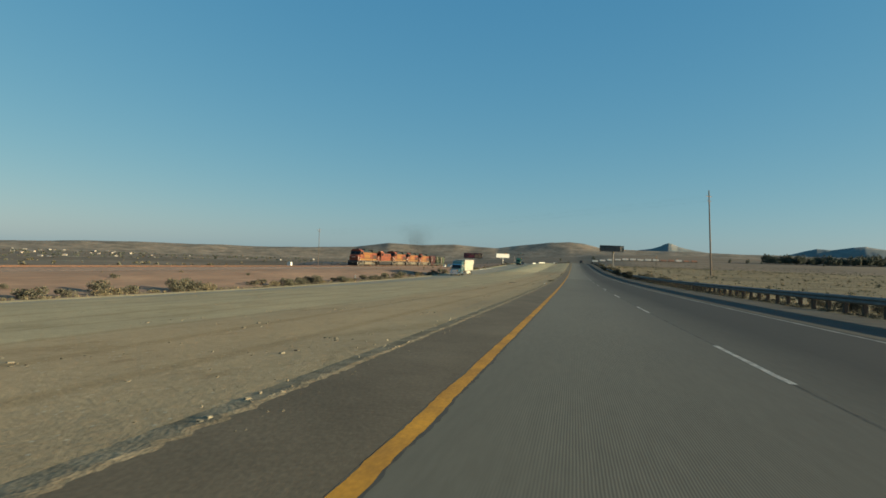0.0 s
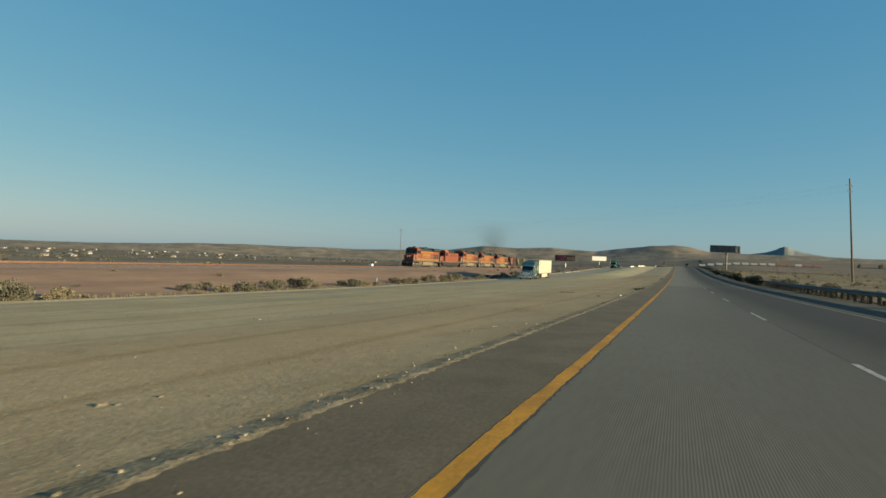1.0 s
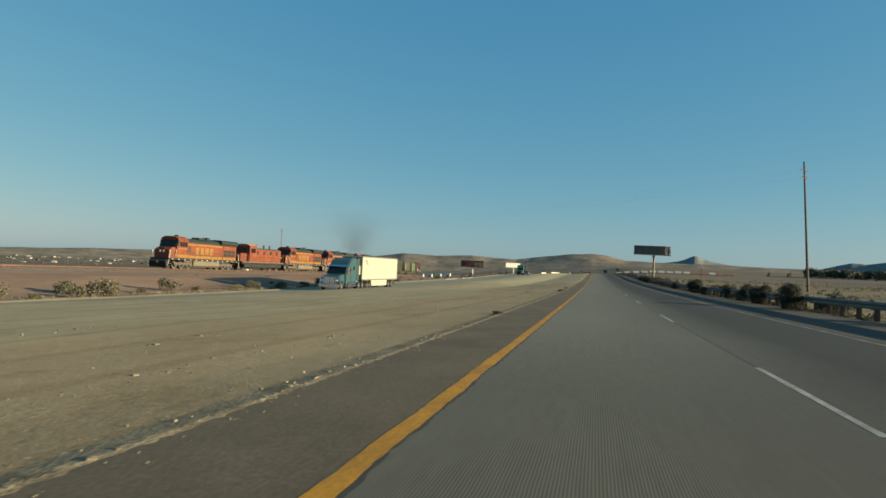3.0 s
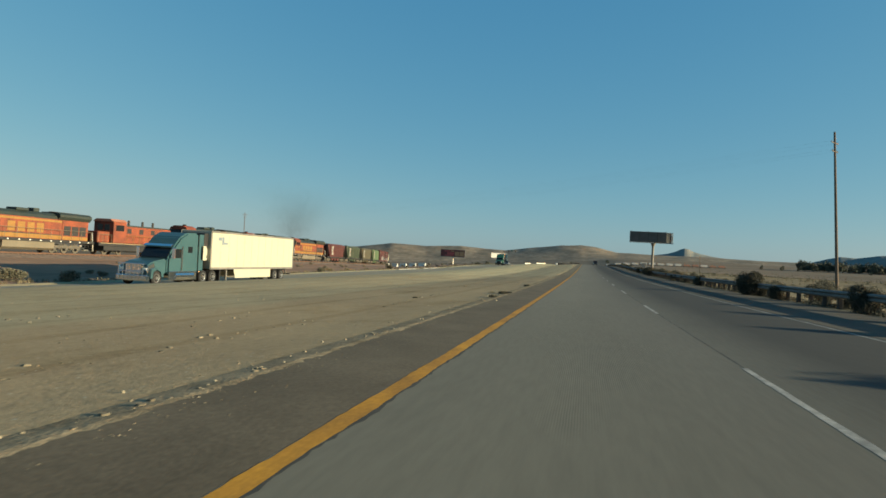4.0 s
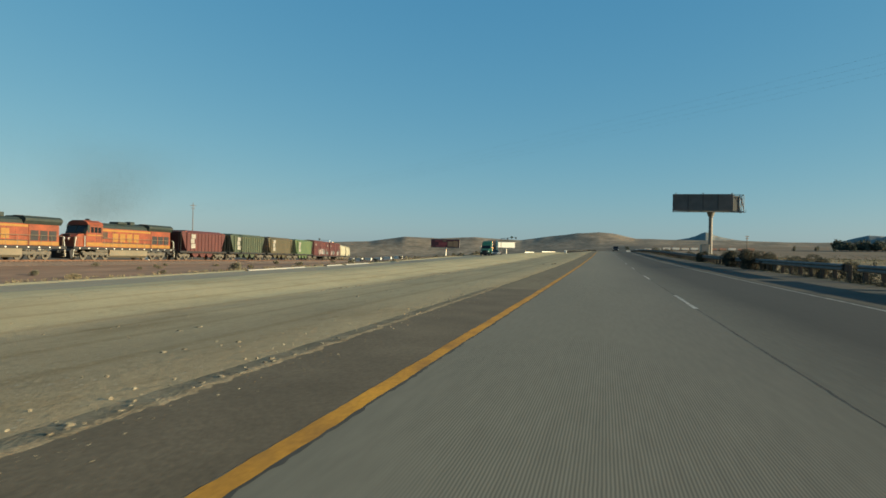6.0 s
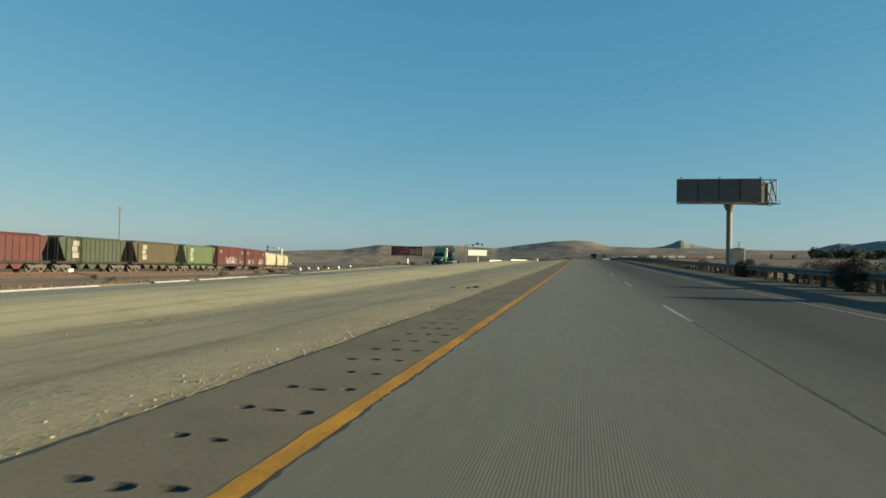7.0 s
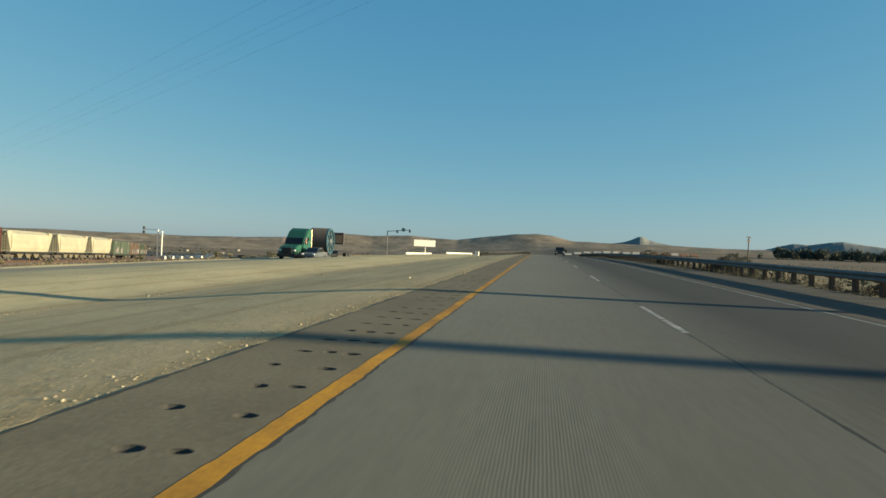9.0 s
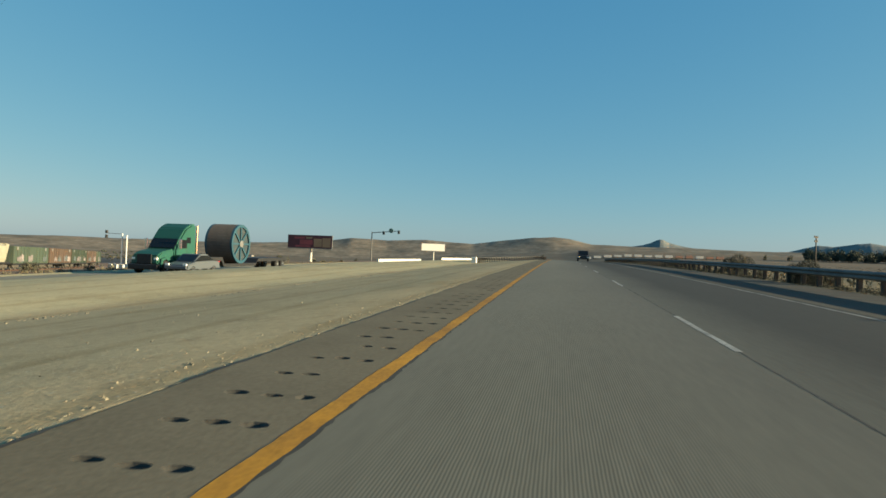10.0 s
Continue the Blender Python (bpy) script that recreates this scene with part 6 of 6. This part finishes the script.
scrub(2600, lambda: (10.95 + abs(rnd.gauss(0, 0.8)), rnd.uniform(10, 470)), M_DARKBUSH, "rail_weeds", "low dark weeds along the guardrail", 0.14, 0.42, 120, 0.075)
scrub(2200, lambda: (rnd.uniform(14, 330), rnd.uniform(30, 1000)), M_SAGE, "field_scrub", "scattered sagebrush across the dry field", 0.35, 0.9, 40, 0.2)
scrub(1500, lambda: (rnd.uniform(-800, -75), rnd.uniform(60, 1300)), M_SAGE, "plain_scrub", "scattered sagebrush across the open plain", 0.5, 1.6)
scrub(420, lambda: (lambda d, a: (d * math.sin(a), 150 + d * math.cos(a)))(rnd.uniform(950, 2200), radians(rnd.uniform(-58, -24))), M_LEAF, "town_trees", "dark low trees among the far houses", 1.5, 4.5)
scrub(500, lambda: (rnd.uniform(-300, -45), rnd.uniform(520, 1100)), M_DARKBUSH, "valley_scrub", "dark low scrub in the shallow valley", 0.4, 1.2, 30, 0.25)


def stones(n, place, lo, hi, name, label, mat=None, flat=1.0, zf=None):
    vs, fs = [], []
    for _ in range(n):
        x, y = place()
        k = lo + (hi - lo) * rnd.random() ** 3
        z = (zf or ground_z)(x, y)
        o = len(vs)
        ring = [(math.cos(a + rnd.uniform(-.3, .3)) * k * rnd.uniform(.7, 1.2), math.sin(a) * k * rnd.uniform(.7, 1.2)) for a in (0, 1.26, 2.51, 3.77, 5.03)]
        vs += [(x + p, y + q, z - 0.01) for p, q in ring]
        vs += [(x + p * .6, y + q * .6, z + flat * k * rnd.uniform(.5, .9)) for p, q in ring]
        for i in range(5):
            j = (i + 1) % 5
            fs.append((o + i, o + j, o + 5 + j, o + 5 + i))
        fs.append(tuple(o + 5 + i for i in range(5)))
    return stuff(name, label, "stones", vs, fs, mat or M_STONE)


M_CLOD = surface("packed_soil_clod", (0.175, 0.145, 0.095), 0.95, 0, 0.2, 3.0, 20.0, island=True)


def wander(y, x, amp):
    return x + amp * noise.noise(Vector((y * 0.08, x, 3)))


stones(2600, lambda: (-2.66 - abs(rnd.gauss(0, 0.25)), rnd.uniform(4, 330)), 0.005, 0.026, "verge_stones", "small pale stones along the shoulder edge")
stones(3800, lambda: (-2.63 - abs(rnd.gauss(0, 0.27)), rnd.uniform(203, 335)), 0.006, 0.021, "verge_rubble", "crumbly pale rubble along the shoulder edge", None, 0.7)
stones(4500, lambda: (-3 - 16 * rnd.random() ** 1.6, rnd.uniform(4, 400)), 0.004, 0.022, "median_stones", "small stones scattered over the median dirt")


def clod_line():
    yv = rnd.uniform(4, 400)
    if yv > 205:
        return wander(yv, -10.6, 0.7) + rnd.gauss(0, 0.12), yv
    return wander(yv, rnd.choice((-4.4, -6.8, -9.5)), 1.4) + rnd.gauss(0, 0.2), yv


def patchy():
    while True:
        p = clod_line()
        if noise.noise(Vector((p[1] * 0.25, p[0] * 0.3, 9))) > 0.05:
            return p


def edge_lumps():
    while True:
        yv = rnd.uniform(4, 203)
        if noise.noise(Vector((yv * 0.35, 2.0, 4))) > -0.05:
            return -2.62 + 0.1 * noise.noise(Vector((yv * 0.9, 1, 1))) + rnd.gauss(0, 0.07), yv


stones(5200, edge_lumps, 0.010, 0.05, "edge_clods", "crumbled soil and asphalt lumps along the shoulder edge", M_CLOD, 0.55)
stones(2600, patchy, 0.010, 0.07, "soil_clods", "low broken soil clods along old wheel ruts", M_CLOD, 0.4)

stones(2200, lambda: (-2.56 + abs(rnd.gauss(0, 0.13)), rnd.uniform(4, 203)), 0.004, 0.016, "shoulder_grit", "fine pale grit strewn along the shoulder edge", None, 0.7, lambda x, y: road_z(y) - 0.002)
stones(2600, lambda: (-2.45 + abs(rnd.gauss(0, 0.2)), rnd.uniform(112, 200)), 0.004, 0.013, "shoulder_gravel", "loose gravel strewn over the old shoulder", M_CLOD, 0.6, lambda x, y: road_z(y) - 0.002)

# single things lying on the median
sc = fresh()
for k in range(7):
    a0, a1 = k * 0.14, k * 0.14 + 0.145
    box(sc, (a0, -0.07 + 0.03 * math.sin(k), 0.0), (a1, 0.08 + 0.03 * math.sin(k), 0.035 + 0.02 * math.sin(k * 0.9)), 0.008)
scrap = link_mesh("tyre_scrap", sc, M_BLACK)
scrap.matrix_world = pose(-7.0, 71.7, ground_z(-6.7, 72.0) + 0.02, 0, 0, 42)
tagged(scrap, "long black strip of torn tyre lying on dirt", "debris")
for x, y, k in ((-2.99, 67.0, 0.055), (-2.35, 142.9, 0.035), (-2.62, 300.6, 0.04), (-3.1, 146.2, 0.03), (-4.1, 297.3, 0.05)):
    sb = fresh()
    bmesh.ops.create_icosphere(sb, subdivisions=2, radius=k)
    for vert in sb.verts:
        vert.co *= 1 + 0.35 * noise.noise(vert.co * 22 + Vector((x, y, 0)))
        vert.co.z *= 0.7
    st = link_mesh("stone", sb, M_WHITEP if y < 70 else M_STONE)
    st.location = (x, y, max(ground_z(x, y), road_z(y) - 0.003 if x > -2.66 else -99) + k * 0.4)
    tagged(st, "pale loose stone lying on the road verge", "stone", "loose stones")
weeds = [shrub("weed", "low dry weed growing at the shoulder edge", 50 + k, m, w, h, 260, 0.016) for k, (m, w, h) in enumerate(((M_DRY, 0.18, 0.07), (M_DRY, 0.22, 0.09)))]
for k, (x, y, s) in enumerate(((-2.75, 252.0, 1.2), (-2.8, 83.2, 1.4), (-2.9, 148.6, 1.3), (-2.85, 251.3, 0.9), (-3.2, 84.4, 1.5), (-2.8, 57.0, 1.0), (-3.0, 113.0, 1.2), (-3.4, 149.5, 1.1), (-2.8, 302.0, 0.8), (-3.5, 86.0, 1.2))):
    ob = weeds[k] if k < 2 else copy_thing(weeds[k % 2], pose(0, 0, 0))
    ob.matrix_basis = pose(x, y, ground_z(x, y) - 0.02, 0, 0, 77 * k) @ Matrix.Diagonal((0.6 * s, 0.6 * s, 0.6 * s, 1))


sod = shrub("weed", "small dark dead weed lying on bare dirt", 61, M_DARKBUSH, 0.13, 0.06, 320, 0.014)
for k, (x, y, s) in enumerate(((-3.68, 238.3, 1.0), (-3.46, 238.75, 1.1), (-4.5, 239.6, 0.7), (-3.3, 241.5, 0.6), (-5.2, 143.8, 0.9), (-4.1, 66.5, 0.8))):
    ob = sod if k == 0 else copy_thing(sod, pose(0, 0, 0))
    ob.matrix_basis = pose(x, y, ground_z(x, y) - 0.01, 0, 0, 55 * k) @ Matrix.Diagonal((s, s, s, 1))

mat_weed = shrub("weed", "dark dry weed mat spreading over the crumbled shoulder edge", 64, M_DARKBUSH, 0.42, 0.11, 1500, 0.015)
for k, (x, y, s) in enumerate(((-2.90, 81.4, 1.15), (-2.82, 82.4, 0.7), (-2.76, 83.8, 0.9), (-2.78, 86.9, 0.7), (-2.74, 148.2, 0.9), (-2.72, 149.0, 0.7), (-2.72, 145.0, 0.8), (-2.90, 160.0, 0.75), (-2.78, 158.6, 0.6), (-2.80, 111.5, 0.8))):
    ob = mat_weed if k == 0 else copy_thing(mat_weed, pose(0, 0, 0))
    ob.matrix_basis = pose(x, y, ground_z(x, y) - 0.01, 0, 0, 180 * (k % 2) + 9 * (k % 3)) @ Matrix.Diagonal((0.55 * s, s, s, 1))

# bare pale lots round the far town
M_LOT = surface("bare_pale_earth", (0.26, 0.222, 0.16), 0.95, 0, 0.3, 0.03, 0.3, spec=0.08)
rnd = random.Random(77)
for k in range(15):
    az = radians(rnd.uniform(-58, -27))
    d = rnd.uniform(560, 1500)
    cx, cy = d * math.sin(az), 150 + d * math.cos(az)
    wx, wy = rnd.uniform(50, 170) * d / 1000, rnd.uniform(6, 16) * d / 900
    lot = sheet("ground_lot", [cx - wx + wx * 2 * i / 8 for i in range(9)], [cy - wy * math.cos(0) + wy * i / 2 for i in range(5)], ground_z, M_LOT, 0.45)
    tagged(lot, "bare pale earth lot on the far plain", "ground", kind="structure")


# trees on the far side of the field
def tree(seed, h):
    r = random.Random(seed)
    t = thing("tree", "tall dark far-off tree in a windbreak row", "tree", "trees of the windbreak")
    b = fresh()
    rod(b, (0, 0, -0.5), (0.2, 0, h * 0.45), 0.32, 0.16, seg=7)
    for _ in range(6):
        a = r.uniform(0, 6.28)
        z0 = h * r.uniform(0.25, 0.5)
        rod(b, (0.1, 0, z0), (math.cos(a) * h * 0.2, math.sin(a) * h * 0.2, z0 + h * 0.3), 0.12, 0.04, seg=5)
    part("trunk", b, M_WOOD, t)
    v, f = leaf_cloud(r, 460, h * 0.42, h * 0.42, h * 0.85, h * 0.06, 0.08)
    ob = new("crown", mesh_from("crown", [(p[0], p[1], p[2] + h * 0.12) for p in v], f, M_LEAF))
    ob.parent = t
    return t


woods = [tree(30 + k, h) for k, h in enumerate((15, 12, 18, 10))]
rnd = random.Random(21)
spots = []
for k in range(150):
    u = k / 149
    az = 15.2 + 12.8 * u + rnd.uniform(-.15, .15)
    spots.append((math.tan(radians(az)) * 1295 + rnd.uniform(-8, 8), 1295 + rnd.uniform(-30, 40) + 60 * u))
spots += [(300, 1240), (322, 1235), (275, 1260), (-30, 1500), (40, 1420), (410, 1200)]
for k, (x, y) in enumerate(spots):
    src_ob = woods[k % 4]
    ob = src_ob if k < 4 else copy_thing(src_ob, pose(0, 0, 0))
    s = rnd.uniform(0.75, 1.25) * (0.6 if k >= 150 else 1.0)
    ob.matrix_basis = pose(x, y, ground_z(x, y) - 0.2, 0, 0, rnd.uniform(0, 360)) @ Matrix.Diagonal((s, s, s, 1))
for k, (x, y, a, s) in enumerate(placed):
    ob = house if k == 0 else copy_thing(house, pose(0, 0, 0))
    z = ground_z(x, y)
    ob.matrix_basis = pose(x, y, z, 0, 0, a) @ Matrix.Diagonal((s, s, s, 1))


# ---- exhaust smoke: fine soot hanging over the locomotives, beyond counting ----
def soot(n, centre, spread, lean, size):
    """Tiny flakes, thickest at the middle of a plume that leans with the wind."""
    r = random.Random(90)
    vs, fs = [], []
    for _ in range(n):
        h = r.betavariate(1.5, 2.2)
        u = (r.gauss(0, 1), r.gauss(0, 1), r.gauss(0, 0.35))
        wide = 0.35 + 0.9 * h
        c = Vector(centre) + Vector((u[0] * spread[0] * wide + lean[0] * h, u[1] * spread[1] * wide + lean[1] * h, spread[2] * h + u[2]))
        q = Euler((r.uniform(0, 6.3), r.uniform(0, 6.3), r.uniform(0, 6.3)))
        k = size * r.uniform(0.6, 1.3)
        i = len(vs)
        for p in ((-k, -k, 0), (k, -k, 0), (0, k, 0)):
            d = Vector(p)
            d.rotate(q)
            vs.append(tuple(c + d))
        fs.append((i, i + 1, i + 2))
    return vs, fs


M_SOOT = surface("grey_exhaust_soot", (0.05, 0.045, 0.04), 1.0, 0, 0.1, spec=0.0)
sv, sf = soot(140000, (-61.0, 252.0, 3.9), (3.6, 7.5, 13.0), (-4.0, 12.0), 0.0118)
stuff("exhaust_smoke", "thin brown-grey diesel smoke drifting above the locomotives", "smoke", sv, sf, M_SOOT)
